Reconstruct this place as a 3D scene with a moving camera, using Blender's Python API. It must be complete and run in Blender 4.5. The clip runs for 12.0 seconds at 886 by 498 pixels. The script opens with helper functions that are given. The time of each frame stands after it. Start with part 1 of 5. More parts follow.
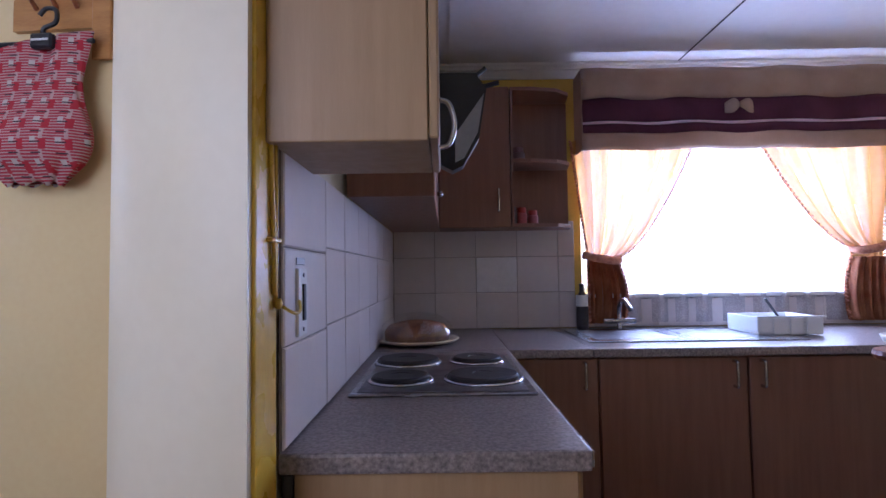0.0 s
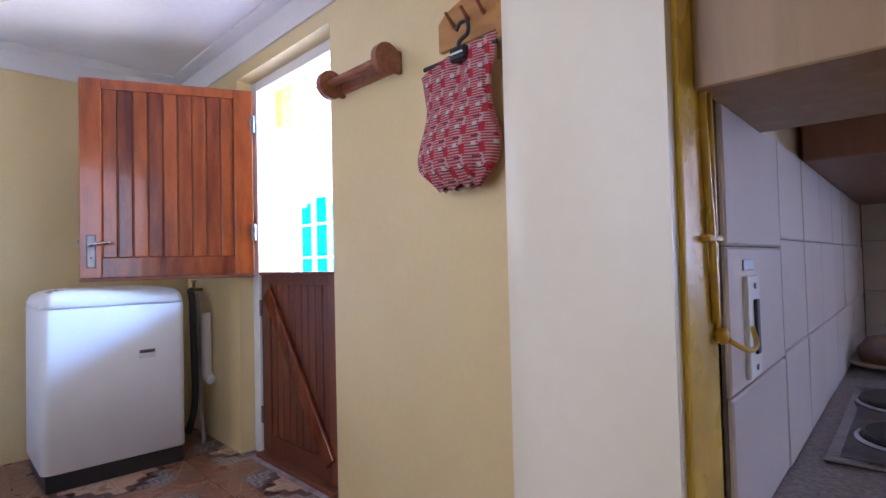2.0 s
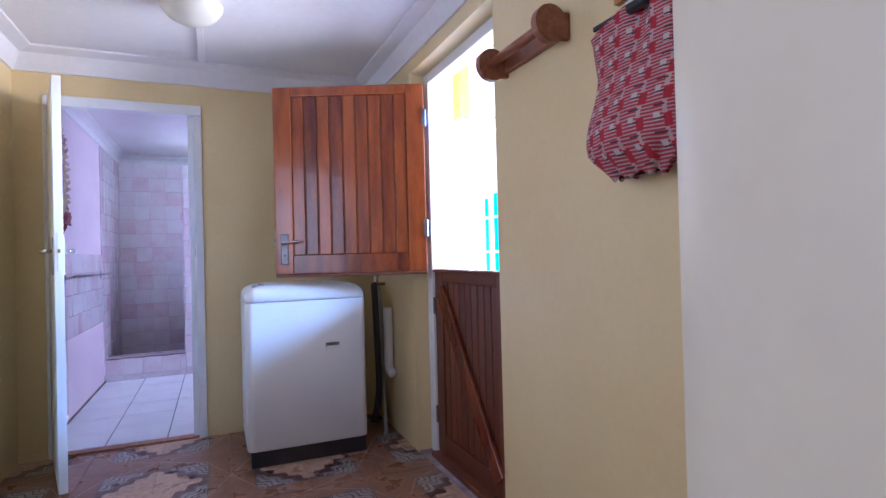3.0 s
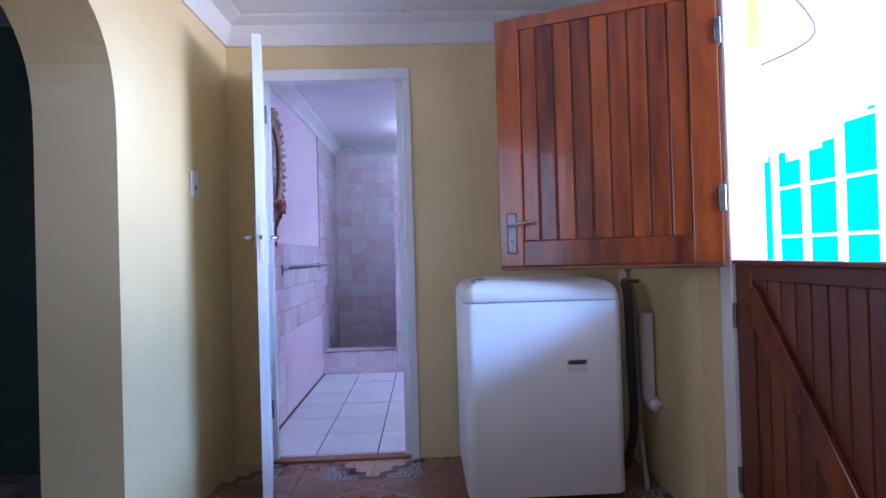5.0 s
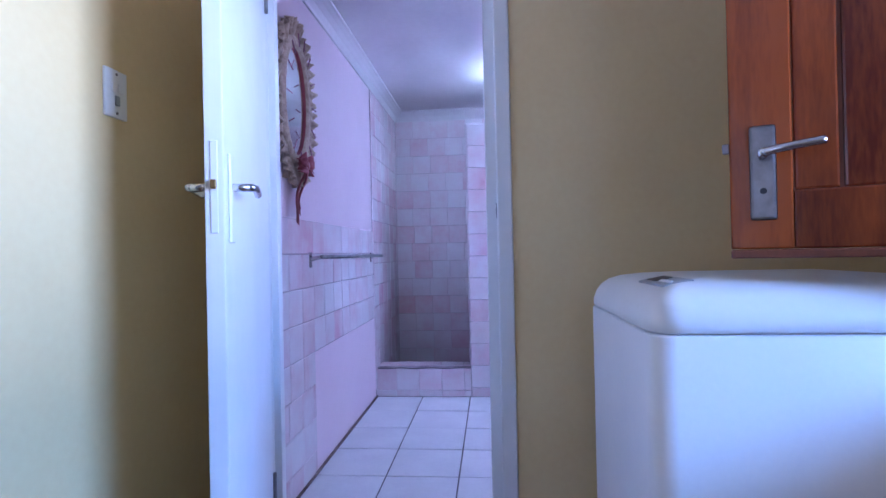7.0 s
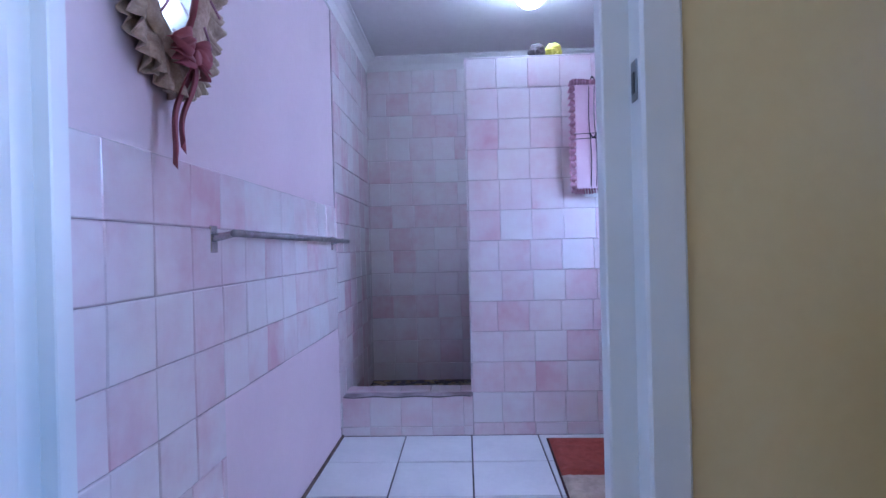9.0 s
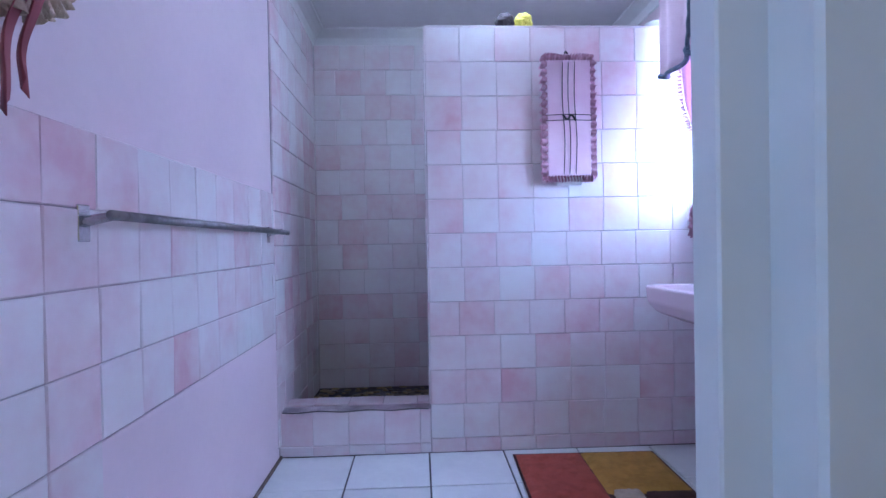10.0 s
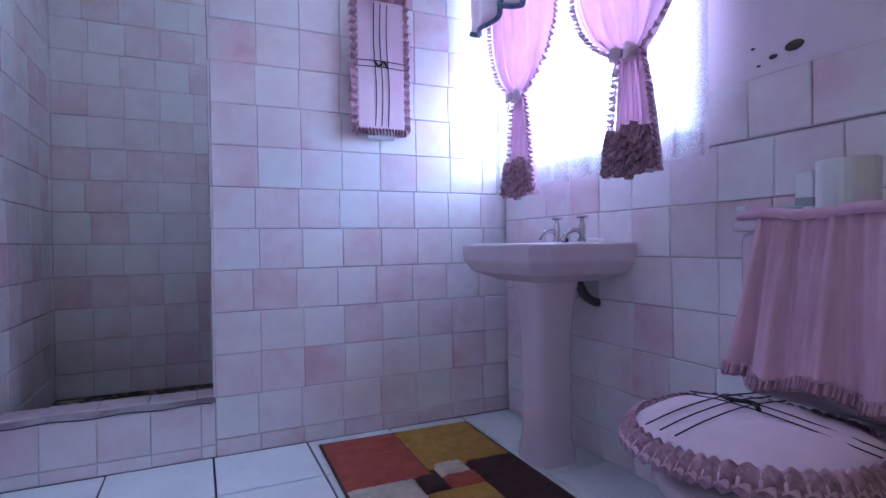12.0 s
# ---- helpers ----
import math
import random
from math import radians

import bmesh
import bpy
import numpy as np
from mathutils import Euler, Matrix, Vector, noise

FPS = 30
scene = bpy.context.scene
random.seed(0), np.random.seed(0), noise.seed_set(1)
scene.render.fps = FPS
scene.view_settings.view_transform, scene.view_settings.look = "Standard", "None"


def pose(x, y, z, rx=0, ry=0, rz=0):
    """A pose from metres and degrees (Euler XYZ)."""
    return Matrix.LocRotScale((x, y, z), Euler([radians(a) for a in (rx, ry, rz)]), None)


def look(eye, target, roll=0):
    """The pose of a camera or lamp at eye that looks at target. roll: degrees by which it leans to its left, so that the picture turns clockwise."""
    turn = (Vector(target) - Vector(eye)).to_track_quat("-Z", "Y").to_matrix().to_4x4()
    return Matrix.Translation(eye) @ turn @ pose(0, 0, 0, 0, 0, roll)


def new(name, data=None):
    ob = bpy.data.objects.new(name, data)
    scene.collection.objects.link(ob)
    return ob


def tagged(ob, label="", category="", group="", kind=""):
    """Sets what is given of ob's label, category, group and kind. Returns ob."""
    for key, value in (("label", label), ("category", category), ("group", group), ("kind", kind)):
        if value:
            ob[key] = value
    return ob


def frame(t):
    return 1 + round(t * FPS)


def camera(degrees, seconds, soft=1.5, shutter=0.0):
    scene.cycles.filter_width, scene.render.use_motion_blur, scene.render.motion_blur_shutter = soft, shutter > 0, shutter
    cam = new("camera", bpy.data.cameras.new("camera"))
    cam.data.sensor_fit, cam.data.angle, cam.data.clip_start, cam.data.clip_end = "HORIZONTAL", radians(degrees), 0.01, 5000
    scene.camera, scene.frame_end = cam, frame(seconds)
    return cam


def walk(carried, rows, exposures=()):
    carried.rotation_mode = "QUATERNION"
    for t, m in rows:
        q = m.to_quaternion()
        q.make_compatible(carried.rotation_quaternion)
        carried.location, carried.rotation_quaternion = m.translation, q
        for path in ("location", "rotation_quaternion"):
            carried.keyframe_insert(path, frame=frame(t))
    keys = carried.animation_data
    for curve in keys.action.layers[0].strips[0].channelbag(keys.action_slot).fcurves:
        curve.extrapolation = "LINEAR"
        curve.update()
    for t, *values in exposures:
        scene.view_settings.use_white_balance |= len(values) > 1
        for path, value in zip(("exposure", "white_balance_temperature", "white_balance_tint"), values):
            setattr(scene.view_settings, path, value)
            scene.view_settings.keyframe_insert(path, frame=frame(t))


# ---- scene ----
cam = camera(79.6, 12.0)
PATH = [
    (0, (-0.032, 1.648, 1.082), (-0.183, 3.641, 1.173), -0.8),
    (0.5, (-0.067, 1.674, 1.084), (-0.56, 3.61, 1.178), -1.0),
    (1, (-0.12, 1.735, 1.076), (-0.953, 3.551, 1.162), -1.1),
    (1.5, (-0.146, 1.79, 1.107), (-1.312, 3.414, 1.151), -1.4),
    (2, (-0.166, 1.894, 1.121), (-1.603, 3.284, 1.174), -1.4),
    (2.5, (-0.247, 2.078, 1.169), (-1.938, 3.146, 1.199), -1.3),
    (3, (-0.335, 2.159, 1.18), (-2.175, 2.942, 1.199), -1.5),
    (3.5, (-0.514, 2.152, 1.146), (-2.434, 2.71, 1.167), -1.6),
    (5.5, (-1.521, 2.115, 1.148), (-3.52, 2.068, 1.168), -1.5),
    (6, (-1.849, 2.085, 1.132), (-3.844, 1.943, 1.152), -1.2),
    (6.5, (-2.184, 2.066, 1.115), (-4.176, 1.887, 1.131), -1.1),
    (7, (-2.502, 2.007, 1.091), (-4.494, 1.828, 1.104), -1.2),
    (9, (-3.602, 1.817, 1.027), (-5.6, 1.735, 1.024), -1.4),
    (9.5, (-3.794, 1.799, 1.022), (-5.794, 1.788, 1.01), -1.1),
    (10, (-3.943, 1.8, 1.014), (-5.941, 1.888, 0.993), -1.0),
    (10.5, (-4.055, 1.788, 0.958), (-6.036, 2.062, 0.95), -0.9),
    (11, (-4.143, 1.783, 0.922), (-6.085, 2.264, 0.914), -0.9),
    (11.5, (-4.203, 1.781, 0.882), (-6.092, 2.436, 0.868), -0.9),
    (12, (-4.247, 1.794, 0.821), (-6.065, 2.627, 0.804), -0.9),
]
walk(cam, [(t, look(eye, target, roll)) for t, eye, target, roll in PATH], exposures=[(0, 0.9, 5100, 26), (2, 1.0, 5350, 24), (2.5, 0.85, 5250, 25), (3.5, 0.6, 5050, 27), (5.5, 0.38, 4900, 28), (7, 0.38, 4650, 28), (9, 0.27, 4950, 18), (9.5, 0.37, 4980, 16), (10.5, 0.1, 4920, 12), (11.2, -0.05, 4930, 12), (12, 0.0, 4980, 15)])

# ---- world, sun, exposure ----
world = bpy.data.worlds.new("sky")
scene.world = world
world.use_nodes = True
wn = world.node_tree
sky = wn.nodes.new("ShaderNodeTexSky")
sky.sky_type, sky.sun_disc = "NISHITA", False
sky.sun_elevation, sky.sun_rotation = radians(48), radians(150)
wn.links.new(sky.outputs[0], wn.nodes["Background"].inputs[0])
wn.nodes["Background"].inputs[1].default_value = 0.15
sun = new("sun", bpy.data.lights.new("sun", "SUN"))
sun.data.energy, sun.data.angle, sun.data.color = 5.0, radians(0.5), (1.0, 0.95, 0.87)
sun.matrix_basis = look((0, 0, 0), (-math.sin(radians(150)) * math.cos(radians(48)), -math.cos(radians(150)) * math.cos(radians(48)), -math.sin(radians(48))))


def area_lamp(name, w, h, watts, m, colour=(0.82, 0.9, 1.0)):
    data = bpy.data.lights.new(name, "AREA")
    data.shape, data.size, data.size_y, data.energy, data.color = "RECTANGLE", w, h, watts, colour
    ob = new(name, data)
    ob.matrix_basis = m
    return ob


K = pose(-0.385, 2.56, 0, 0, 0, 4.2)  # the kitchen stands slightly out of square
area_lamp("kitchen_daylight", 1.6, 0.8, 52, K @ pose(1.85, 2.17, 1.42, -90, 0, 0), (0.6, 0.74, 1.0))
area_lamp("bathroom_daylight", 0.95, 0.9, 75, pose(-5.93, 3.42, 1.65, -90, 0, 0), (0.65, 0.79, 1.0))
area_lamp("doorway_sky", 2.8, 0.6, 400, look((-1.9, 6.4, 2.45), (-3.0, 3.0, 1.45)), (0.36, 0.62, 1.0))
area_lamp("doorway_yard_glow", 2.8, 1.1, 300, look((-1.9, 6.6, 1.05), (-3.1, 2.6, 1.6)), (1.0, 0.95, 0.86))
# Fill lamp in an added, unseen south wall opening; brightens the wall end.
area_lamp("south_fill_lamp", 1.3, 1.15, 10, look((-1.275, 0.9, 1.55), (-1.42, 3.0, 1.4)), (0.93, 0.95, 1.0))
# Fill lamp added in the windowless room beyond the arch; lifts its green walls.
area_lamp("arch_room_fill", 1.2, 1.0, 8, look((0.5, -1.4, 1.6), (-3.5, -0.5, 1.2)), (0.9, 0.95, 1.0))



# ---- materials ----
def material(name, a, b=None, rough=0.5, metal=0.0, scale=6.0, fine=60.0, bump=0.05, mix=0.5, rand=0.0, stretch=(1, 1, 1), coat=0.0, gloss_var=0.1, trans=0.0, emit=None, detail=4.0):
    m = bpy.data.materials.new(name)
    m.use_nodes = True
    nt = m.node_tree
    p = nt.nodes["Principled BSDF"]
    b = b or tuple(c * 0.85 for c in a)
    co = nt.nodes.new("ShaderNodeTexCoord")
    mp = nt.nodes.new("ShaderNodeMapping")
    mp.inputs["Scale"].default_value = stretch
    nt.links.new(co.outputs["Object"], mp.inputs[0])
    vec = mp.outputs[0]
    oi = nt.nodes.new("ShaderNodeObjectInfo")
    if rand:
        sh = nt.nodes.new("ShaderNodeVectorMath")
        sh.operation = "MULTIPLY_ADD"
        cx = nt.nodes.new("ShaderNodeCombineXYZ")
        for i in range(3):
            nt.links.new(oi.outputs["Random"], cx.inputs[i])
        nt.links.new(cx.outputs[0], sh.inputs[0])
        sh.inputs[1].default_value = (37.0, 53.0, 71.0)
        nt.links.new(vec, sh.inputs[2])
        vec = sh.outputs[0]
    n1 = nt.nodes.new("ShaderNodeTexNoise")
    n1.inputs["Scale"].default_value, n1.inputs["Detail"].default_value = scale, detail
    n2 = nt.nodes.new("ShaderNodeTexNoise")
    n2.inputs["Scale"].default_value, n2.inputs["Detail"].default_value = fine, 3
    for n in (n1, n2):
        nt.links.new(vec, n.inputs["Vector"])
    ad = nt.nodes.new("ShaderNodeMath")
    ad.operation = "MULTIPLY_ADD"
    nt.links.new(n2.outputs[0], ad.inputs[0])
    ad.inputs[1].default_value = 0.35
    nt.links.new(n1.outputs[0], ad.inputs[2])
    rg = nt.nodes.new("ShaderNodeMapRange")
    rg.inputs["From Min"].default_value, rg.inputs["From Max"].default_value = 0.67 - 0.33 * mix, 0.67 + 0.33 * mix
    nt.links.new(ad.outputs[0], rg.inputs[0])
    fac = rg.outputs[0]
    if rand:
        a2 = nt.nodes.new("ShaderNodeMath")
        a2.operation = "MULTIPLY_ADD"
        sub = nt.nodes.new("ShaderNodeMath")
        sub.operation = "SUBTRACT"
        nt.links.new(oi.outputs["Random"], sub.inputs[0])
        sub.inputs[1].default_value = 0.5
        nt.links.new(sub.outputs[0], a2.inputs[0])
        a2.inputs[1].default_value = rand
        a2.use_clamp = True
        nt.links.new(fac, a2.inputs[2])
        fac = a2.outputs[0]
    cr = nt.nodes.new("ShaderNodeMix")
    cr.data_type = "RGBA"
    cr.inputs[6].default_value, cr.inputs[7].default_value = (*a, 1), (*b, 1)
    nt.links.new(fac, cr.inputs[0])
    nt.links.new(cr.outputs[2], p.inputs["Base Color"])
    rr = nt.nodes.new("ShaderNodeMapRange")
    rr.inputs["To Min"].default_value, rr.inputs["To Max"].default_value = max(0.02, rough - gloss_var * rough), min(1, rough + gloss_var)
    nt.links.new(n1.outputs[0], rr.inputs[0])
    nt.links.new(rr.outputs[0], p.inputs["Roughness"])
    p.inputs["Metallic"].default_value = metal
    p.inputs["Coat Weight"].default_value = coat
    if bump:
        bp = nt.nodes.new("ShaderNodeBump")
        bp.inputs["Strength"].default_value, bp.inputs["Distance"].default_value = min(1.0, bump * 4), 0.004
        nt.links.new(ad.outputs[0], bp.inputs["Height"])
        nt.links.new(bp.outputs[0], p.inputs["Normal"])
    if trans:
        tr = nt.nodes.new("ShaderNodeBsdfTranslucent")
        nt.links.new(cr.outputs[2], tr.inputs[0])
        mx = nt.nodes.new("ShaderNodeMixShader")
        mx.inputs[0].default_value = trans
        nt.links.new(p.outputs[0], mx.inputs[1])
        nt.links.new(tr.outputs[0], mx.inputs[2])
        nt.links.new(mx.outputs[0], nt.nodes["Material Output"].inputs[0])
    if emit:
        p.inputs["Emission Color"].default_value, p.inputs["Emission Strength"].default_value = (*emit[:3], 1), emit[3]
    return m


def sheer(name, colour, clear, lace=0.0):
    """A see-through weave: part of the light passes straight, the rest scatters."""
    m = material(name, colour, tuple(c * 0.9 for c in colour), rough=0.9, scale=30, fine=400, bump=0.1, trans=0.6)
    nt = m.node_tree
    out = nt.nodes["Material Output"]
    was = out.inputs[0].links[0].from_socket
    t = nt.nodes.new("ShaderNodeBsdfTransparent")
    mx = nt.nodes.new("ShaderNodeMixShader")
    mx.inputs[0].default_value = clear
    if lace:
        v = nt.nodes.new("ShaderNodeTexVoronoi")
        v.inputs["Scale"].default_value = lace
        co = nt.nodes.new("ShaderNodeTexCoord")
        nt.links.new(co.outputs["Object"], v.inputs["Vector"])
        r = nt.nodes.new("ShaderNodeMapRange")
        r.inputs[1].default_value, r.inputs[2].default_value = 0.2, 0.6
        r.inputs[3].default_value, r.inputs[4].default_value = clear * 0.75, min(1, clear * 1.25)
        nt.links.new(v.outputs["Distance"], r.inputs[0])
        nt.links.new(r.outputs[0], mx.inputs[0])
    nt.links.new(was, mx.inputs[1])
    nt.links.new(t.outputs[0], mx.inputs[2])
    nt.links.new(mx.outputs[0], out.inputs[0])
    return m


cream = material("cream_wall_paint", (0.78, 0.64, 0.34), (0.71, 0.54, 0.26), rough=0.32, scale=1.6, fine=45, bump=0.06, mix=0.9)
pillar_white = material("off_white_wall_paint", (0.72, 0.66, 0.5), (0.65, 0.58, 0.42), rough=0.4, scale=1.8, fine=40, bump=0.06, mix=0.9)
yellow = material("yellow_gloss_paint", (0.68, 0.46, 0.04), (0.56, 0.36, 0.025), rough=0.24, scale=9, fine=60, bump=0.12)
ochre = material("ochre_wall_paint", (0.62, 0.42, 0.05), (0.55, 0.36, 0.04), rough=0.5, scale=3, bump=0.06)
pink = material("pink_wall_paint", (0.78, 0.64, 0.69), (0.72, 0.58, 0.64), rough=0.45, scale=2.0, fine=40, bump=0.05, mix=0.8)
green = material("dark_green_wall_paint", (0.055, 0.11, 0.08), (0.045, 0.09, 0.065), rough=0.45, scale=2)
white_paint = material("white_gloss_paint", (0.8, 0.8, 0.8), (0.74, 0.74, 0.73), rough=0.32, scale=5, fine=30, bump=0.05, mix=0.8)
ceiling_white = material("ceiling_paint", (0.84, 0.83, 0.83), (0.72, 0.7, 0.71), rough=0.6, scale=1.2, fine=25, bump=0.04, mix=0.9)
plastic_white = material("white_plastic", (0.78, 0.78, 0.77), (0.74, 0.74, 0.73), rough=0.35, scale=4, bump=0.02)
enamel = material("white_enamel", (0.8, 0.8, 0.8), (0.76, 0.76, 0.77), rough=0.3, scale=3, fine=80, bump=0.03)
black_plastic = material("black_plastic", (0.025, 0.025, 0.03), (0.015, 0.015, 0.018), rough=0.4, scale=8, bump=0.03)
grey_plastic = material("grey_plastic", (0.35, 0.37, 0.4), rough=0.4, scale=8, bump=0.02)
chrome = material("chrome", (0.62, 0.62, 0.64), (0.4, 0.4, 0.42), rough=0.2, metal=1.0, scale=14, fine=90, bump=0.04)
dull_metal = material("dull_steel", (0.3, 0.3, 0.32), (0.2, 0.19, 0.2), rough=0.38, metal=1.0, scale=18, bump=0.05)
steel = material("stainless_steel", (0.5, 0.5, 0.52), (0.42, 0.42, 0.45), rough=0.22, metal=1.0, scale=10, stretch=(1, 8, 8), bump=0.02)
iron = material("black_cast_iron", (0.02, 0.02, 0.022), (0.035, 0.03, 0.03), rough=0.45, scale=25, fine=160, bump=0.1)
meranti = material("varnished_red_meranti", (0.085, 0.013, 0.006), (0.3, 0.066, 0.011), rough=0.2, scale=3, fine=30, stretch=(6, 6, 0.9), bump=0.05, mix=0.85, rand=0.8, coat=0.3)
meranti_dark = material("dark_meranti", (0.11, 0.03, 0.014), (0.19, 0.055, 0.022), rough=0.36, scale=5, fine=45, stretch=(6, 6, 0.7), bump=0.06, mix=0.7, rand=0.8)
pine = material("varnished_pine", (0.5, 0.25, 0.07), (0.38, 0.17, 0.045), rough=0.35, scale=4, fine=40, stretch=(1.5, 8, 8), bump=0.05)
turned_wood = material("brown_varnished_wood", (0.22, 0.07, 0.03), (0.33, 0.13, 0.06), rough=0.35, scale=6, stretch=(2, 8, 8), bump=0.05)
laminate = material("oak_laminate", (0.38, 0.25, 0.13), (0.31, 0.195, 0.095), rough=0.42, scale=5, fine=60, stretch=(9, 9, 0.6), bump=0.03, mix=0.8, rand=0.3)
laminate_dark = material("brown_laminate", (0.23, 0.11, 0.065), (0.18, 0.08, 0.048), rough=0.4, scale=5, fine=60, stretch=(9, 9, 0.6), bump=0.03, mix=0.8, rand=0.3)
granite = material("speckled_laminate_worktop", (0.34, 0.29, 0.27), (0.1, 0.08, 0.08), rough=0.32, scale=130, fine=400, bump=0.03, mix=0.8)
tile_kitchen = material("beige_wall_tile", (0.66, 0.6, 0.58), (0.56, 0.5, 0.48), rough=0.3, scale=3, fine=40, bump=0.04, rand=0.5, mix=0.9, gloss_var=0.02)
tile_pink = material("mottled_pink_tile", (0.82, 0.79, 0.81), (0.7, 0.45, 0.52), rough=0.13, scale=4.6, fine=24, bump=0.14, mix=1.25, rand=0.5, gloss_var=0.05, detail=2.5)
for link in [l for l in tile_pink.node_tree.links if l.to_node.bl_idname == "ShaderNodeMix"]:
    src = link.from_socket
    curve = tile_pink.node_tree.nodes.new("ShaderNodeMath")
    curve.operation = "POWER"
    curve.inputs[1].default_value = 1.8
    tile_pink.node_tree.links.new(src, curve.inputs[0])
    tile_pink.node_tree.links.new(curve.outputs[0], link.to_socket)
grout = material("grey_grout", (0.5, 0.42, 0.46), (0.24, 0.19, 0.22), rough=0.9, scale=7, fine=90, bump=0.15)
grout_kitchen = material("brown_grout", (0.3, 0.25, 0.23), (0.16, 0.13, 0.12), rough=0.9, scale=9, bump=0.15)
grout_dark = material("dark_grout", (0.09, 0.08, 0.09), (0.05, 0.045, 0.05), rough=0.9, scale=9, bump=0.15)
floor_white = material("white_floor_tile", (0.78, 0.79, 0.8), (0.7, 0.71, 0.73), rough=0.26, scale=4, fine=40, bump=0.02, rand=0.3, gloss_var=0.02)
ceramic_pink = material("pink_ceramic", (0.74, 0.59, 0.66), (0.7, 0.55, 0.62), rough=0.12, scale=3, bump=0.01)
pebble = material("brown_pebbles", (0.45, 0.33, 0.17), (0.07, 0.05, 0.04), rough=0.4, scale=20, fine=90, bump=0.1, rand=1.0)
cloth_pink = material("pink_cotton_cloth", (0.76, 0.48, 0.6), (0.69, 0.41, 0.53), rough=0.9, scale=9, fine=260, bump=0.15)
cloth_pale = material("pale_pink_cotton", (0.8, 0.62, 0.71), (0.74, 0.54, 0.64), rough=0.9, scale=8, fine=260, bump=0.15)
frill_dark = material("mauve_frill", (0.52, 0.3, 0.38), (0.3, 0.15, 0.2), rough=0.85, scale=60, fine=200, bump=0.3, mix=0.6)
stitch = material("dark_stitching", (0.03, 0.025, 0.035), rough=0.9, scale=80)
ribbon_red = material("dusty_red_ribbon", (0.4, 0.1, 0.12), (0.3, 0.07, 0.09), rough=0.55, scale=12, stretch=(1, 1, 0.3), bump=0.1)
lace_cream = material("cream_lace", (0.68, 0.55, 0.42), (0.4, 0.28, 0.21), rough=0.9, scale=45, fine=200, bump=0.4, mix=0.8)
maroon = material("maroon_cloth", (0.1, 0.018, 0.045), (0.07, 0.012, 0.03), rough=0.85, scale=6, fine=200, bump=0.15)
beige_cloth = material("beige_cloth", (0.5, 0.36, 0.27), (0.43, 0.3, 0.22), rough=0.9, scale=6, fine=200, bump=0.15, trans=0.3)
orange_sheer = sheer("orange_sheer_curtain", (0.66, 0.36, 0.12), 0.28)
orange_dense = material("gathered_orange_cloth", (0.5, 0.22, 0.1), (0.32, 0.11, 0.05), rough=0.9, scale=10, fine=200, bump=0.2, trans=0.25)
pink_sheer = material("pink_curtain_cloth", (0.8, 0.6, 0.71), (0.74, 0.52, 0.64), rough=0.9, scale=12, fine=260, bump=0.12, trans=0.5)
white_lace = sheer("white_net_curtain", (0.85, 0.82, 0.85), 0.42, lace=170)
mirror_glass = material("mirror_glass", (0.85, 0.88, 0.88), (0.82, 0.85, 0.86), rough=0.04, metal=1.0, scale=3, bump=0)
foam_yellow = material("yellow_sponge", (0.75, 0.68, 0.12), (0.6, 0.52, 0.08), rough=0.95, scale=60, fine=250, bump=0.5)
foam_dark = material("dark_scourer", (0.08, 0.06, 0.07), rough=0.95, scale=60, fine=250, bump=0.5)
teal = material("turquoise_paint", (0.0, 0.42, 0.5), (0.0, 0.36, 0.44), rough=0.4, scale=4)
yard_wall = material("sunlit_plaster", (0.8, 0.78, 0.7), (0.72, 0.7, 0.62), rough=0.85, scale=2, fine=40, bump=0.1)
earth = material("sandy_ground", (0.42, 0.35, 0.26), (0.33, 0.27, 0.2), rough=0.95, scale=0.8, fine=20, bump=0.2)
rubber_dark = material("dark_hose_rubber", (0.06, 0.055, 0.06), rough=0.6, scale=10)
hose_grey = material("grey_plastic_hose", (0.42, 0.42, 0.42), rough=0.5, scale=10)
brass = material("aged_brass", (0.32, 0.22, 0.09), rough=0.4, metal=1.0, scale=20)
lamp_glass = material("opal_glass", (0.82, 0.8, 0.72), (0.8, 0.78, 0.7), rough=0.2, scale=4, bump=0, trans=0.4)
lamp_lit = material("lit_opal_glass", (0.9, 0.9, 0.9), rough=0.3, bump=0, emit=(0.8, 0.93, 1.0, 48.0))


# ---- mesh tools ----
def part(name, bm, mat, parent=None, label="", smooth=False):
    me = bpy.data.meshes.new(name)
    bm.normal_update()
    if smooth:
        for f in bm.faces:
            f.smooth = True
    bm.to_mesh(me)
    bm.free()
    me.materials.append(mat)
    ob = new(name, me)
    ob.parent = parent
    if label:
        tagged(ob, label)
    return ob


def thing(name, m, label, category, group="", kind=""):
    ob = new(name)
    ob.empty_display_size = 0.05
    ob.matrix_basis = m
    return tagged(ob, label, category, group, kind)


def setting(name, bm, mat, label, category, m=None, smooth=False):
    ob = part(name, bm, mat, None, "", smooth)
    if m:
        ob.matrix_basis = m
    return tagged(ob, label, category, "", "structure")


def box(x0, x1, y0, y1, z0, z1, bevel=0.0, seg=1, bm=None):
    b = bmesh.new()
    r = bmesh.ops.create_cube(b, size=1)
    bmesh.ops.transform(b, verts=b.verts, matrix=Matrix.LocRotScale(((x0 + x1) / 2, (y0 + y1) / 2, (z0 + z1) / 2), None, (x1 - x0, y1 - y0, z1 - z0)))
    if bevel:
        bmesh.ops.bevel(b, geom=b.edges[:], offset=bevel, segments=seg, profile=0.6, affect="EDGES")
    return join(bm, b)


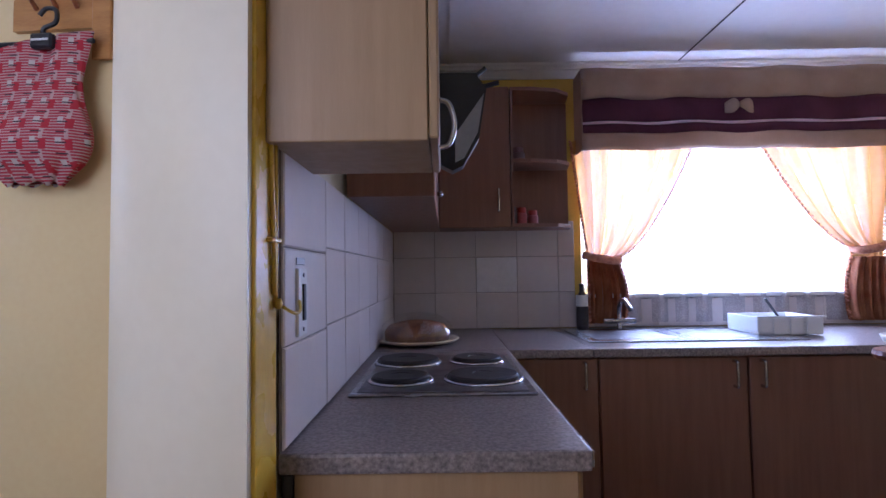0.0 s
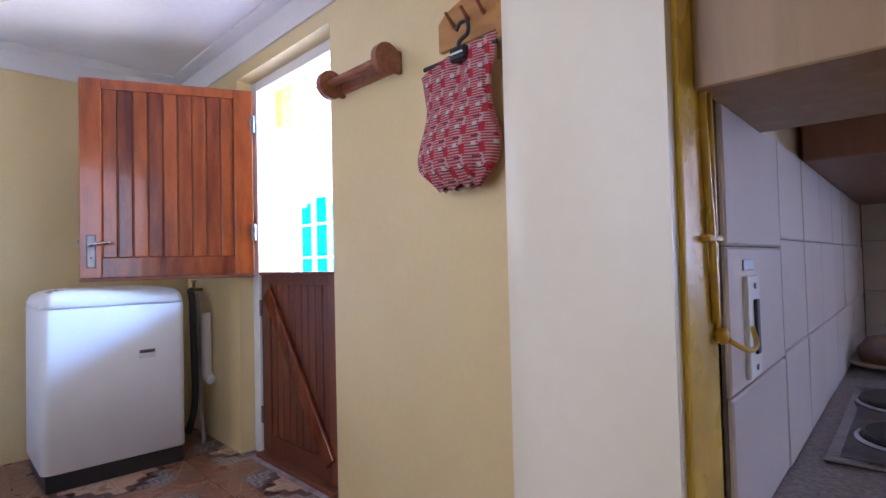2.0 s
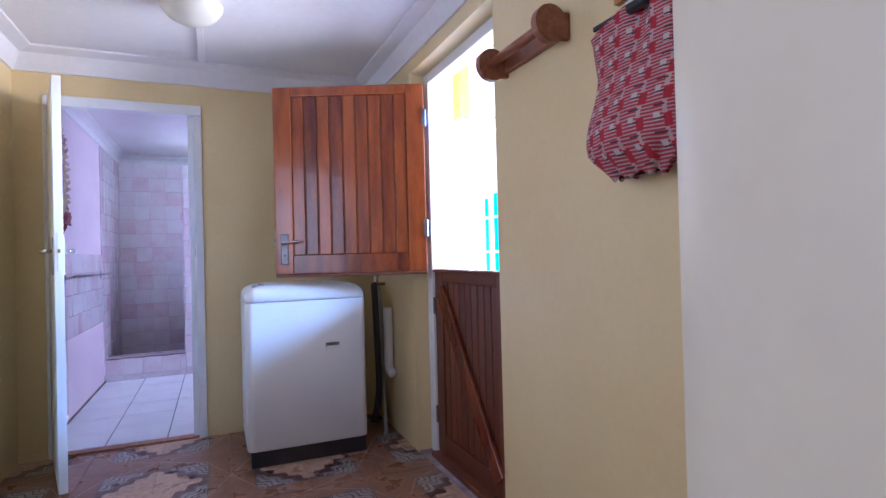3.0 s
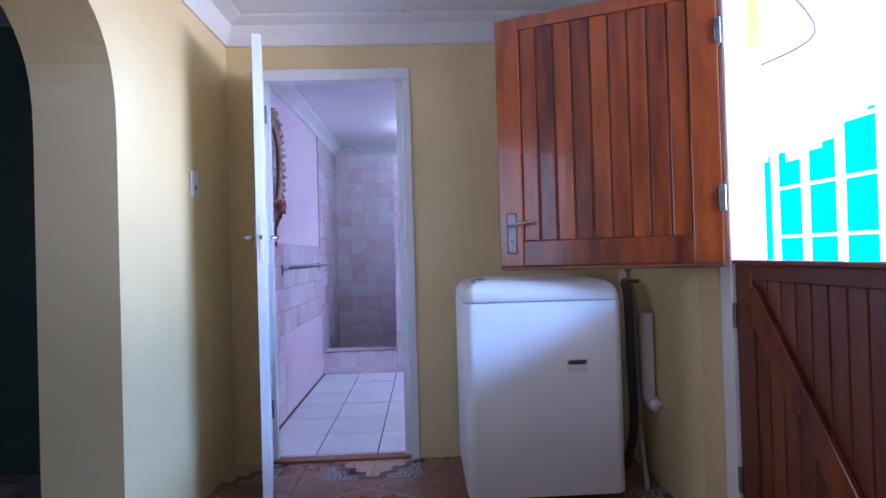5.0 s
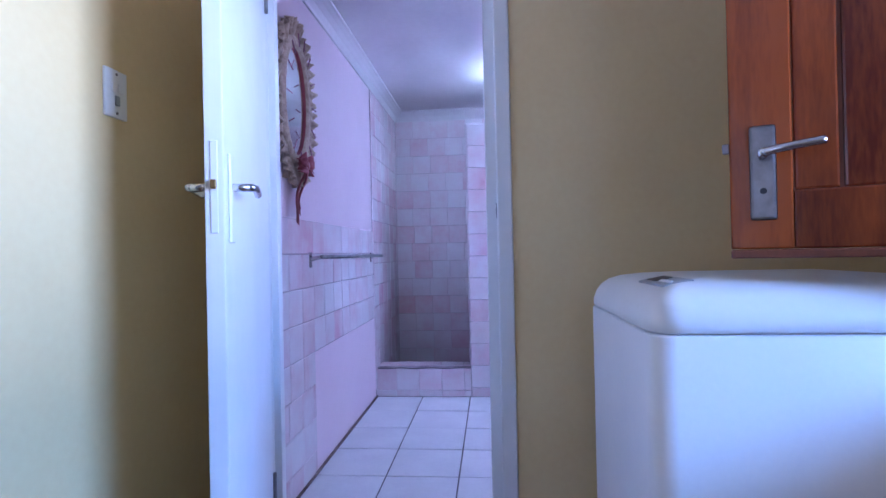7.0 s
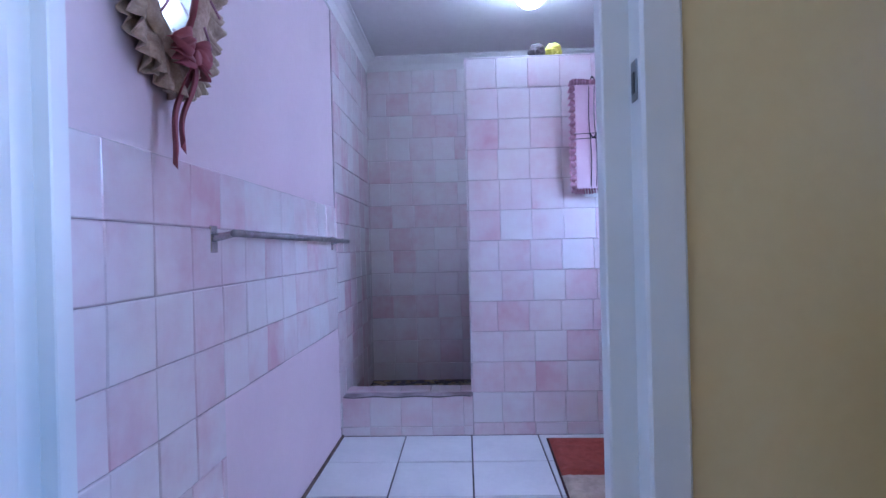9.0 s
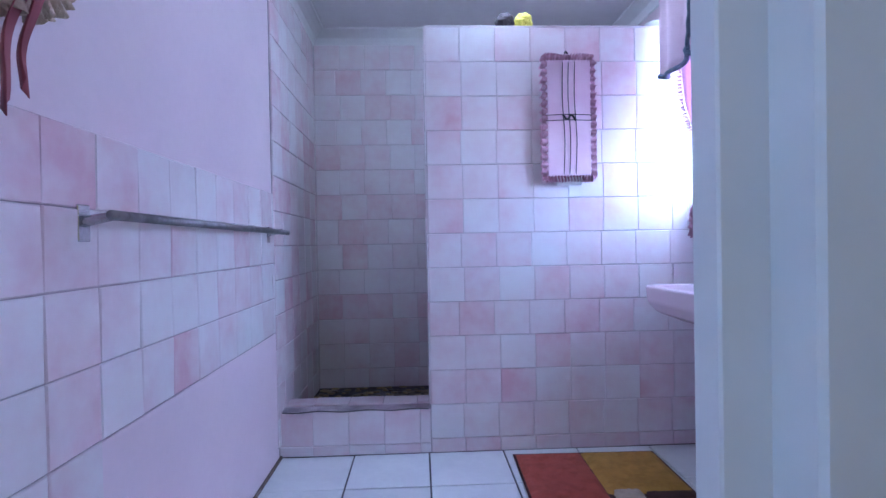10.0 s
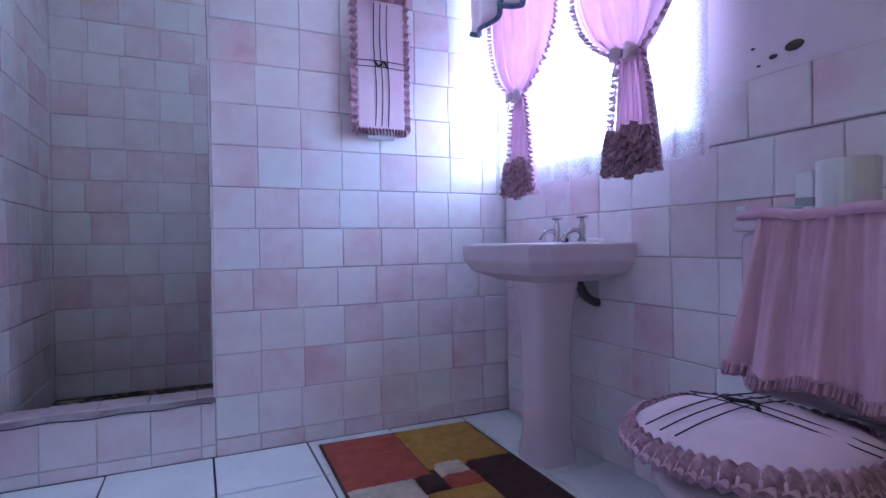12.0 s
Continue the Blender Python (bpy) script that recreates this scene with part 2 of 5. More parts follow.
def join(bm, b, m=None):
    if m:
        bmesh.ops.transform(b, verts=b.verts, matrix=m)
    if bm is None:
        return b
    me = bpy.data.meshes.new("tmp")
    b.to_mesh(me)
    b.free()
    bm.from_mesh(me)
    bpy.data.meshes.remove(me)
    return bm


def prism(points, z0, z1, bm=None, m=None):
    """An upright solid over a plan outline."""
    b = bmesh.new()
    low = [b.verts.new((x, y, z0)) for x, y in points]
    top = [b.verts.new((x, y, z1)) for x, y in points]
    n = len(points)
    for i in range(n):
        b.faces.new((low[i], low[(i + 1) % n], top[(i + 1) % n], top[i]))
    b.faces.new(top)
    b.faces.new(low[::-1])
    bmesh.ops.recalc_face_normals(b, faces=b.faces)
    return join(bm, b, m)


def rod(a, c, r, seg=12, r2=None, bm=None):
    b = bmesh.new()
    a, c = Vector(a), Vector(c)
    bmesh.ops.create_cone(b, cap_ends=True, segments=seg, radius1=r, radius2=r if r2 is None else r2, depth=(c - a).length)
    m = Matrix.Translation((a + c) / 2) @ (c - a).to_track_quat("Z", "Y").to_matrix().to_4x4()
    return join(bm, b, m)


def tube(points, r, seg=8, bm=None):
    """A round tube along a smoothed line."""
    pts = [Vector(p) for p in points]
    fine = []
    for i in range(len(pts) - 1):
        p0, p1, p2, p3 = pts[max(0, i - 1)], pts[i], pts[i + 1], pts[min(len(pts) - 1, i + 2)]
        for k in range(6):
            t = k / 6
            fine.append(0.5 * (2 * p1 + (p2 - p0) * t + (2 * p0 - 5 * p1 + 4 * p2 - p3) * t * t + (3 * p1 - p0 - 3 * p2 + p3) * t ** 3))
    fine.append(pts[-1])
    b = bmesh.new()
    rings = []
    for i, p in enumerate(fine):
        d = (fine[min(i + 1, len(fine) - 1)] - fine[max(i - 1, 0)]).normalized()
        u = d.orthogonal().normalized() if i == 0 else (u - d * u.dot(d)).normalized()
        v = d.cross(u)
        rings.append([b.verts.new(p + r * (math.cos(6.2832 * k / seg) * u + math.sin(6.2832 * k / seg) * v)) for k in range(seg)])
    for q, w in zip(rings, rings[1:]):
        for k in range(seg):
            b.faces.new((q[k], q[(k + 1) % seg], w[(k + 1) % seg], w[k]))
    b.faces.new(rings[0][::-1])
    b.faces.new(rings[-1])
    bmesh.ops.recalc_face_normals(b, faces=b.faces)
    return join(bm, b)


def grid(nu, nv, place, bm=None, thick=0.0):
    """A sheet from a function of u and v in 0..1; thick gives it a back."""
    b = bmesh.new()
    vs = [[b.verts.new(place(i / nu, j / nv)) for j in range(nv + 1)] for i in range(nu + 1)]
    for i in range(nu):
        for j in range(nv):
            b.faces.new((vs[i][j], vs[i + 1][j], vs[i + 1][j + 1], vs[i][j + 1]))
    if thick:
        b.normal_update()
        bmesh.ops.solidify(b, geom=b.faces[:], thickness=thick)
    return join(bm, b)


def lathe(profile, seg=28, bm=None, m=None, sx=1.0, sy=1.0):
    """A turned solid from (radius, height) pairs."""
    b = bmesh.new()
    rings = [[b.verts.new((r * sx * math.cos(6.28319 * k / seg), r * sy * math.sin(6.28319 * k / seg), z)) for k in range(seg)] for r, z in profile]
    for q, w in zip(rings, rings[1:]):
        for k in range(seg):
            b.faces.new((q[k], q[(k + 1) % seg], w[(k + 1) % seg], w[k]))
    b.faces.new(rings[0][::-1])
    b.faces.new(rings[-1])
    bmesh.ops.recalc_face_normals(b, faces=b.faces)
    return join(bm, b, m)


# ---- large structure ----
Z_HALL, Z_BATH, Z_KIT = 2.48, 2.43, 2.23
WX, SY, NY = -4.25, 1.05, 3.25  # hall faces: west, south, north
BX, BL, BN = -6.51, 1.11, 3.18  # bathroom: partition face, left wall, north wall

setting("ground", box(-60, 60, -60, 60, -0.4, -0.16), earth, "dry sandy yard ground outside the house", "ground")
setting("floor_hall", box(-4.3, 3.0, -1.6, 4.9, -0.15, -0.008), grout, "cement bed under the patterned hall tiles", "floor")
setting("floor_bathroom", box(-7.75, -4.3, 0.9, 3.35, -0.15, -0.006), grout_dark, "dark grout bed under white bathroom floor tiles", "floor")

# north hall wall with the stable door's opening
bm = box(-2.3, -0.5, NY, NY + 0.24, 0, Z_HALL)
box(-4.3, -3.36, NY, NY + 0.24, 0, Z_HALL, bm=bm)
box(-3.36, -2.3, NY, NY + 0.24, 2.27, Z_HALL, bm=bm)
setting("wall_north", bm, cream, "cream painted plaster wall with a deep door opening", "wall")
# rounded wall end between hall and kitchen
pts = [(-0.385, 2.42), (-0.42, 2.42)]
for k in range(1, 31):
    a = math.pi / 2 * k / 30
    pts.append((-0.42 - 0.345 * math.sin(a), 2.42 + 0.32 * (1 - math.cos(a))))
pts += [(-0.765, 3.25), (-0.5, 3.25)]
pts += [tuple((K @ Vector((-0.012, 0.69, 0))).xy), tuple((K @ Vector((-0.012, -0.01, 0))).xy), (-0.385, 2.5)]
setting("wall_end", prism(pts, 0, Z_HALL), pillar_white, "off-white rounded plaster wall end", "wall", smooth=True).data.set_sharp_from_angle(angle=radians(25))
# west wall with the bathroom door's opening
bm = box(WX - 0.065, WX, 2.05, NY, 0, Z_HALL)
box(WX - 0.065, WX, SY - 0.29, 1.2, 0, Z_HALL, bm=bm)
box(WX - 0.065, WX, 1.2, 2.05, 2.17, Z_HALL, bm=bm)
setting("wall_west", bm, cream, "cream painted plaster wall round the bathroom door", "wall")
# south wall with an arched opening and an added, unseen one for a fill lamp
ax0, ax1, spring = -3.16, -2.1, 1.6
bm = box(WX, ax0, SY - 0.29, SY, 0, Z_HALL)
box(ax1, -1.95, SY - 0.29, SY, 0, Z_HALL, bm=bm)
box(-0.6, 3.0, SY - 0.29, SY, 0, Z_HALL, bm=bm)
box(-1.95, -0.6, SY - 0.29, SY, 0, 0.95, bm=bm)
box(-1.95, -0.6, SY - 0.29, SY, 2.15, Z_HALL, bm=bm)
crown = [(ax0, Z_HALL), (ax0, spring)]
for k in range(1, 24):
    a = math.pi * k / 24
    c, s = math.cos(a), math.sin(a)
    crown.append(((ax0 + ax1) / 2 - (ax1 - ax0) / 2 * math.copysign(abs(c) ** 0.75, c), spring + 0.52 * abs(s) ** 0.75))
crown += [(ax1, spring), (ax1, Z_HALL)]
prism(crown, SY - 0.29, SY, bm, Matrix(((1, 0, 0, 0), (0, 0, 1, 0), (0, 1, 0, 0), (0, 0, 0, 1))))
setting("wall_south", bm, cream, "cream painted plaster wall with a rounded arch", "wall")
bm = box(-4.4, 3.0, -1.7, -1.5, 0, Z_HALL)
box(-4.5, -4.25, -1.5, SY - 0.29, 0, Z_HALL, bm=bm)
box(2.9, 3.1, -1.5, SY - 0.29, 0, Z_HALL, bm=bm)
setting("wall_green", bm, green, "dark green painted walls beyond the arch", "wall")
setting("wall_east", box(2.9, 3.1, SY, 5.0, 0, Z_HALL), cream, "plain cream wall closing the room", "wall")
setting("ceiling_hall", box(-4.5, 3.1, -1.7, 3.5, Z_HALL, Z_HALL + 0.1), ceiling_white, "white painted ceiling board with cover strips", "ceiling")
bm = box(WX, 2.9, 2.075, 2.115, Z_HALL - 0.012, Z_HALL - 0.001, 0.003)
box(-1.95, -1.91, SY, NY, Z_HALL - 0.012, Z_HALL - 0.001, 0.003, bm=bm)
setting("ceiling_strips", bm, ceiling_white, "white cover strips over the ceiling joints", "trim")


def cornice(name, a, c, inward, z, m=None, drop=0.09):
    """A coved cornice from a to c; inward is the side on which the room lies."""
    a, c, n = Vector((*a, 0)), Vector((*c, 0)), Vector((*inward, 0))
    prof = [(0, -drop), (0.012, -drop), (0.016, -drop + 0.012), (0.03, -drop + 0.04), (0.055, -0.03), (drop - 0.012, -0.016), (drop, -0.012), (drop, 0), (0, 0)]
    b = bmesh.new()
    ends = [[b.verts.new(p + n * o + Vector((0, 0, z + h))) for o, h in prof] for p in (a, c)]
    for i in range(len(prof)):
        j = (i + 1) % len(prof)
        b.faces.new((ends[0][i], ends[0][j], ends[1][j], ends[1][i]))
    b.faces.new(ends[0])
    b.faces.new(ends[1][::-1])
    bmesh.ops.recalc_face_normals(b, faces=b.faces)
    return setting(name, b, ceiling_white, "white coved plaster cornice", "cornice", m)


cornice("cornice_hall_west", (WX, SY), (WX, NY), (1, 0), Z_HALL - 0.001, drop=0.13)
cornice("cornice_hall_north", (WX, NY), (-0.765, NY), (0, -1), Z_HALL - 0.001, drop=0.13)
cornice("cornice_hall_south", (WX, SY), (2.9, SY), (0, 1), Z_HALL - 0.001, drop=0.13)

# bathroom shell
bm = box(-7.7, WX - 0.065, BL - 0.2, BL, 0, Z_BATH)
setting("wall_bath_left", bm, pink, "pink painted bathroom wall above and below the tiles", "wall")
wx0, wx1, wz0, wz1 = -6.42, -5.42, 1.17, 2.1
bm = box(-7.7, wx0, BN, BN + 0.2, 0, Z_BATH)
box(wx1, WX - 0.065, BN, BN + 0.2, 0, Z_BATH, bm=bm)
box(wx0, wx1, BN, BN + 0.2, 0, wz0, bm=bm)
box(wx0, wx1, BN, BN + 0.2, wz1, Z_BATH, bm=bm)
setting("wall_bath_north", bm, pink, "pink painted bathroom wall with a window", "wall")
setting("wall_shower_back", box(-7.75, -7.52, BL - 0.2, BN + 0.2, 0, Z_BATH), pink, "pink wall behind the shower tiles", "wall")
setting("partition", box(BX - 0.11, BX - 0.008, 1.842, BN, 0, 2.055), grout, "half-height shower partition under pink tiles", "wall")
setting("ceiling_bathroom", box(-7.75, WX - 0.0, BL - 0.2, BN + 0.2, Z_BATH, Z_BATH + 0.07), ceiling_white, "white painted bathroom ceiling", "ceiling")
cornice("cornice_bath_left", (-7.52, BL), (WX - 0.065, BL), (0, 1), Z_BATH - 0.001)
cornice("cornice_bath_back", (-7.52, BL), (-7.52, BN), (1, 0), Z_BATH - 0.001)
cornice("cornice_bath_north", (-7.52, BN), (WX - 0.065, BN), (0, -1), Z_BATH - 0.001)
setting("shower_floor", box(-7.52, BX - 0.11, BL, 1.95, 0, 0.06), grout_dark, "dark cement shower floor", "floor")

# kitchen shell, in its own frame
kx0, kx1 = 1.04, 2.72
bm = box(-0.3, kx0, 2.0, 2.2, 0, Z_KIT)
box(kx1, 3.2, 2.0, 2.2, 0, Z_KIT, bm=bm)
box(kx0, kx1, 2.0, 2.2, 0, 0.96, bm=bm)
box(kx0, kx1, 2.0, 2.2, 1.86, Z_KIT, bm=bm)
setting("wall_kitchen_back", bm, ochre, "ochre painted kitchen wall with a window", "wall", K)
setting("wall_kitchen_left", box(-0.2, -0.012, 0.69, 2.0, 0, Z_KIT), ochre, "kitchen wall behind the tiles", "wall", K)
setting("ceiling_kitchen", box(-0.4, 3.2, 0.0, 2.2, Z_KIT, Z_KIT + 0.08), ceiling_white, "white kitchen ceiling boards with dark joints", "ceiling", K)
setting("beam_kitchen", box(0.0, 3.2, -0.08, 0.0, Z_KIT - 0.02, Z_HALL), ceiling_white, "white beam between hall and kitchen ceilings", "beam", K)
cornice("cornice_kitchen_back", (0, 2.0), (3.2, 2.0), (0, -1), Z_KIT - 0.001, K, 0.07)
bm = box(0.32, 0.345, 0.1, 2.0, Z_KIT - 0.008, Z_KIT - 0.001)
setting("ceiling_strip_kitchen", bm, ceiling_white, "white ceiling cover strip", "trim", K)
bm = box(1.58, 1.588, 0.1, 2.0, Z_KIT - 0.003, Z_KIT - 0.0005)
setting("ceiling_joint_kitchen", bm, grout_dark, "dark joint between ceiling boards", "trim", K)

# ---- hall: doors ----
# bathroom door frame
frame_ob = thing("door_1", pose(WX, 0, 0), "white painted steel door frame of the bathroom", "door frame", kind="structure")
for a, c in ((1.2, 1.25), (2.03, 2.08)):
    b = box(-0.068, 0.012, a, c, 0, 2.15, 0.004)
    box(-0.066, -0.032, a + (0.04 if a < 1.5 else -0.035), c + (0.025 if a < 1.5 else -0.04), 0, 2.149, 0.002, bm=b)
    part("jamb", b, white_paint, frame_ob)
part("head", box(-0.07, 0.014, 1.2, 2.08, 2.15, 2.215, 0.004), white_paint, frame_ob)
part("threshold", box(-0.07, 0.0, 1.25, 2.03, -0.004, 0.012, 0.003), turned_wood, frame_ob, "dark worn wooden threshold strip")
part("strike_plate", box(-0.02, 0.0, 2.0275, 2.0295, 1.2, 1.25, 0.001), dull_metal, frame_ob)
part("strike_hole", box(-0.016, -0.006, 2.0265, 2.028, 1.21, 1.235), black_plastic, frame_ob)

ang = math.degrees(math.atan2(1.44 - 1.262, 0.64))
leaf = thing("bathroom_door", pose(WX + 0.016, 1.262, 0.012, 0, 0, ang), "white painted bathroom door standing open, chipped edges", "door")
part("leaf", box(0, 0.66, -0.04, 0.0, 0, 2.135, 0.003, 2), white_paint, leaf)
part("lock_plate", box(0.66, 0.663, -0.028, -0.012, 1.13, 1.33, 0.0015), white_paint, leaf)
part("latch", box(0.662, 0.673, -0.026, -0.014, 1.225, 1.245, 0.002), brass, leaf)
for s, y in ((1, 0.0), (-1, -0.04)):
    b = box(0.58, 0.625, min(y, y + s * 0.007), max(y, y + s * 0.007), 1.11, 1.31, 0.003)
    pl = part("handle_plate", b, plastic_white if s > 0 else dull_metal, leaf)
    b = rod((0.605, y, 1.235), (0.605, y + s * 0.045, 1.235), 0.009)
    tube([(0.605, y + s * 0.045, 1.235), (0.565, y + s * 0.05, 1.237), (0.5, y + s * 0.045, 1.23)], 0.009, bm=b)
    part("handle", b, chrome, leaf, "chrome lever handle", True)
for z in (0.25, 1.9):
    part("hinge", rod((0.0, 0.006, z), (0.0, 0.006, z + 0.1), 0.006), dull_metal, leaf)

# stable door frame and leaves
sd = thing("door_2", pose(0, 0, 0), "white painted frame of the split back door", "door frame", kind="structure")
part("jamb", box(-3.355, -3.27, 3.335, 3.43, 0, 2.26, 0.004), white_paint, sd)
part("jamb", box(-2.41, -2.305, 3.335, 3.43, 0, 2.26, 0.004), white_paint, sd)
part("head", box(-3.27, -2.41, 3.335, 3.43, 2.2, 2.26, 0.004), white_paint, sd)
part("sill", box(-3.27, -2.41, 3.30, 3.46, -0.01, 0.02, 0.004), meranti_dark, sd, "dark worn timber sill")


def stable_leaf(name, w, h, m, label, mat_frame, brace):
    d = thing(name, m, label, "door")
    t, s, rail = 0.042, 0.105, 0.11
    for a, c in ((0, s), (w - s, w)):
        part("stile", box(a, c, -t / 2, t / 2, 0, h, 0.004, 2), mat_frame, d)
    part("rail", box(s, w - s, -t / 2, t / 2, 0, rail, 0.004, 2), mat_frame, d)
    part("rail", box(s, w - s, -t / 2, t / 2, h - (0.055 if not brace else 0.13), h, 0.004, 2), mat_frame, d)
    n, z0, z1 = 9 if not brace else 7, rail, h - (0.055 if not brace else 0.13)
    step = (w - 2 * s) / n
    for i in range(n):
        x = s + i * step
        part("board", box(x + 0.003, x + step - 0.003, -0.013, 0.013, z0, z1, 0.005, 2), mat_frame, d)
    part("backing", box(s, w - s, -0.006, 0.004, z0, z1), meranti_dark, d)
    if brace:
        a, c = Vector((w - s - 0.02, 0, z0)), Vector((s + 0.02, 0, z1))
        b = box(-0.05, 0.05, -0.012, 0.012, 0, (c - a).length, 0.003)
        part("brace", join(None, b, Matrix.Translation(a + Vector((0, -0.026, 0))) @ pose(0, 0, 0, 0, math.degrees(math.atan2((c - a).x, (c - a).z)), 0)), mat_frame, d, "diagonal timber brace")
    return d


hx, hy = -3.255, 3.30
ex, ey = -3.61, 2.485
w_leaf = math.hypot(ex - hx, ey - hy)
up = stable_leaf("upper_stable_door", w_leaf, 1.1, pose(hx, hy, 1.085, 0, 0, math.degrees(math.atan2(ey - hy, ex - hx))), "glossy red-brown slatted upper half door swung open", meranti, False)
# lever handle on the room's side
fz = 0.022
b = box(w_leaf - 0.078, w_leaf - 0.034, fz - 0.002, fz + 0.006, 0.055, 0.235, 0.006, 2)
pl = part("lock_plate", b, dull_metal, up, "worn chrome lock plate")
b = rod((w_leaf - 0.056, fz, 0.178), (w_leaf - 0.056, fz + 0.045, 0.178), 0.009)
tube([(w_leaf - 0.056, fz + 0.045, 0.178), (w_leaf - 0.09, fz + 0.05, 0.183), (w_leaf - 0.15, fz + 0.045, 0.191)], 0.008, bm=b)
part("handle", b, chrome, up, "chrome lever handle", True)
part("keyhole", rod((w_leaf - 0.056, fz + 0.004, 0.11), (w_leaf - 0.056, fz + 0.0068, 0.11), 0.006), black_plastic, up)
part("latch", box(w_leaf - 0.001, w_leaf + 0.012, -0.006, 0.006, 0.19, 0.21, 0.002), dull_metal, up)
for z in (0.2, 0.85):
    part("hinge", box(-0.012, 0.012, -0.03, 0.03, z, z + 0.1, 0.003), dull_metal, up)
part("weather_strip", box(0.0, w_leaf, -0.018, 0.024, -0.018, -0.001, 0.003), meranti_dark, up)

low = stable_leaf("lower_stable_door", 0.86, 1.05, pose(-3.268, 3.37, 0.025), "dark red-brown braced lower half door, shut", meranti_dark, False)
a, c = Vector((0.76, -0.03, 0.1)), Vector((0.1, -0.03, 0.95))
b = box(-0.05, 0.05, -0.011, 0.011, 0, (c - a).length, 0.003)
part("brace", join(None, b, Matrix.Translation(a) @ pose(0, 0, 0, 0, math.degrees(math.atan2((c - a).x, (c - a).z)), 0)), meranti, low, "lighter diagonal timber brace")
part("ledge", box(0, 0.86, -0.035, 0.03, 1.05, 1.068, 0.004), meranti_dark, low)
for z in (0.16, 0.8):
    part("hinge", box(-0.012, 0.012, -0.034, -0.02, z, z + 0.1, 0.003), dull_metal, low)

# ---- washing machine ----
wm = thing("washing_machine", pose(-3.5, 2.64, 0), "white top-loading washing machine on a black plinth", "washing machine")
hw, dp = 0.345, 0.6
part("plinth", box(-dp + 0.02, -0.018, -hw + 0.02, hw - 0.01, 0, 0.095, 0.006), black_plastic, wm, "black plastic plinth")


def rounded_rings(levels, radius, n=8):
    """Rounded-rectangle rings of the machine's plan, each (height, inset), joined and closed."""
    b, rings = bmesh.new(), []
    for z, inset in levels:
        ring_ = []
        for cx, cy, a0 in ((-radius, hw - radius, 0), (-dp + radius, hw - radius, 90), (-dp + radius, -hw + radius, 180), (-radius, -hw + radius, 270)):
            for k in range(n + 1):
                a = radians(a0 + 90 * k / n)
                rr = max(0.006, radius - inset)
                ex_ = max(0.0, inset - radius + 0.006)
                sx_, sy_ = (1 if cx > -dp / 2 else -1), (1 if cy > 0 else -1)
                ring_.append(b.verts.new((cx - sx_ * ex_ + rr * math.cos(a), cy - sy_ * ex_ + rr * math.sin(a), z)))
        rings.append(ring_)
    m = len(rings[0])
    for q, w in zip(rings, rings[1:]):
        for k in range(m):
            b.faces.new((q[k], q[(k + 1) % m], w[(k + 1) % m], w[k]))
    b.faces.new(rings[0][::-1])
    b.faces.new(rings[-1])
    bmesh.ops.recalc_face_normals(b, faces=b.faces)
    return b


part("body", rounded_rings(((0.095, 0.004), (0.1, 0.0), (0.926, 0.0), (0.93, 0.004)), 0.045), enamel, wm, smooth=True)
part("lid", rounded_rings(((0.933, 0.003), (0.937, 0.0), (0.955, 0.001), (0.975, 0.008), (0.994, 0.022), (1.008, 0.042), (1.018, 0.07), (1.025, 0.11), (1.03, 0.17), (1.031, 0.2)), 0.06), plastic_white, wm, "rounded white plastic top", True)
# Recessed pull drawn flat; a dark bar paints the shade at its top.
b = box(0, 0.004, 0.0, 0.09, 0.0, 0.05, 0.002)
badge = part("badge", join(None, b, Matrix.Translation((-0.001, 0.095, 0.632))), plastic_white, wm, "recessed pull handle drawn as a flat plate with a dark bar")
part("badge_bar", box(0.0032, 0.0042, 0.1, 0.178, 0.658, 0.676), dull_metal, badge)
panel_m = pose(-0.19, -hw + 0.085, 1.012, 11, 0, 0)
cp = part("control_panel", join(None, box(-0.09, 0.09, -0.032, 0.032, 0, 0.01, 0.005, 2), panel_m), grey_plastic, wm, "grey control panel with dark display")
part("display", join(None, box(-0.07, -0.005, -0.016, 0.02, 0.0101, 0.0115), panel_m), black_plastic, cp)
for i in range(4):
    part("button", join(None, lathe([(0.006, 0.0101), (0.006, 0.0125), (0.003, 0.0135)], 10), panel_m @ pose(0.015 + 0.017 * i, -0.008, 0)), plastic_white, cp)

# water pipes beside the machine
tapm = thing("wall_tap", pose(-3.97, 3.25, 0), "brass wall tap with dark hose behind the washing machine", "tap")
b = rod((0, 0, 0.98), (0, -0.07, 0.98), 0.011)
rod((0, -0.055, 0.98), (0, -0.055, 1.03), 0.009, bm=b)
part("tap_body", b, brass, tapm)
part("tap_handle", box(-0.03, 0.03, -0.064, -0.046, 1.03, 1.045, 0.004), dull_metal, tapm)
part("hose", tube([(0, -0.07, 0.975), (0.07, -0.1, 0.97), (0.13, -0.11, 0.9), (0.12, -0.1, 0.6), (0.1, -0.09, 0.25), (0.06, -0.12, 0.04)], 0.022), rubber_dark, tapm, "thick dark drain hose", True)
part("hose", tube([(0.02, -0.06, 0.96), (0.09, -0.06, 0.9), (0.08, -0.05, 0.5), (0.12, -0.06, 0.2), (0.22, -0.08, 0.03), (0.26, -0.1, 0.02)], 0.012), hose_grey, tapm, "grey supply hose", True)
wp = thing("waste_pipe", pose(-3.8, 3.25, 0.03), "white plastic waste pipe on the wall", "pipe")
b = rod((0, -0.035, 0.42), (0, -0.035, 0.8), 0.03, 18)
part("pipe", b, plastic_white, wp, smooth=False)
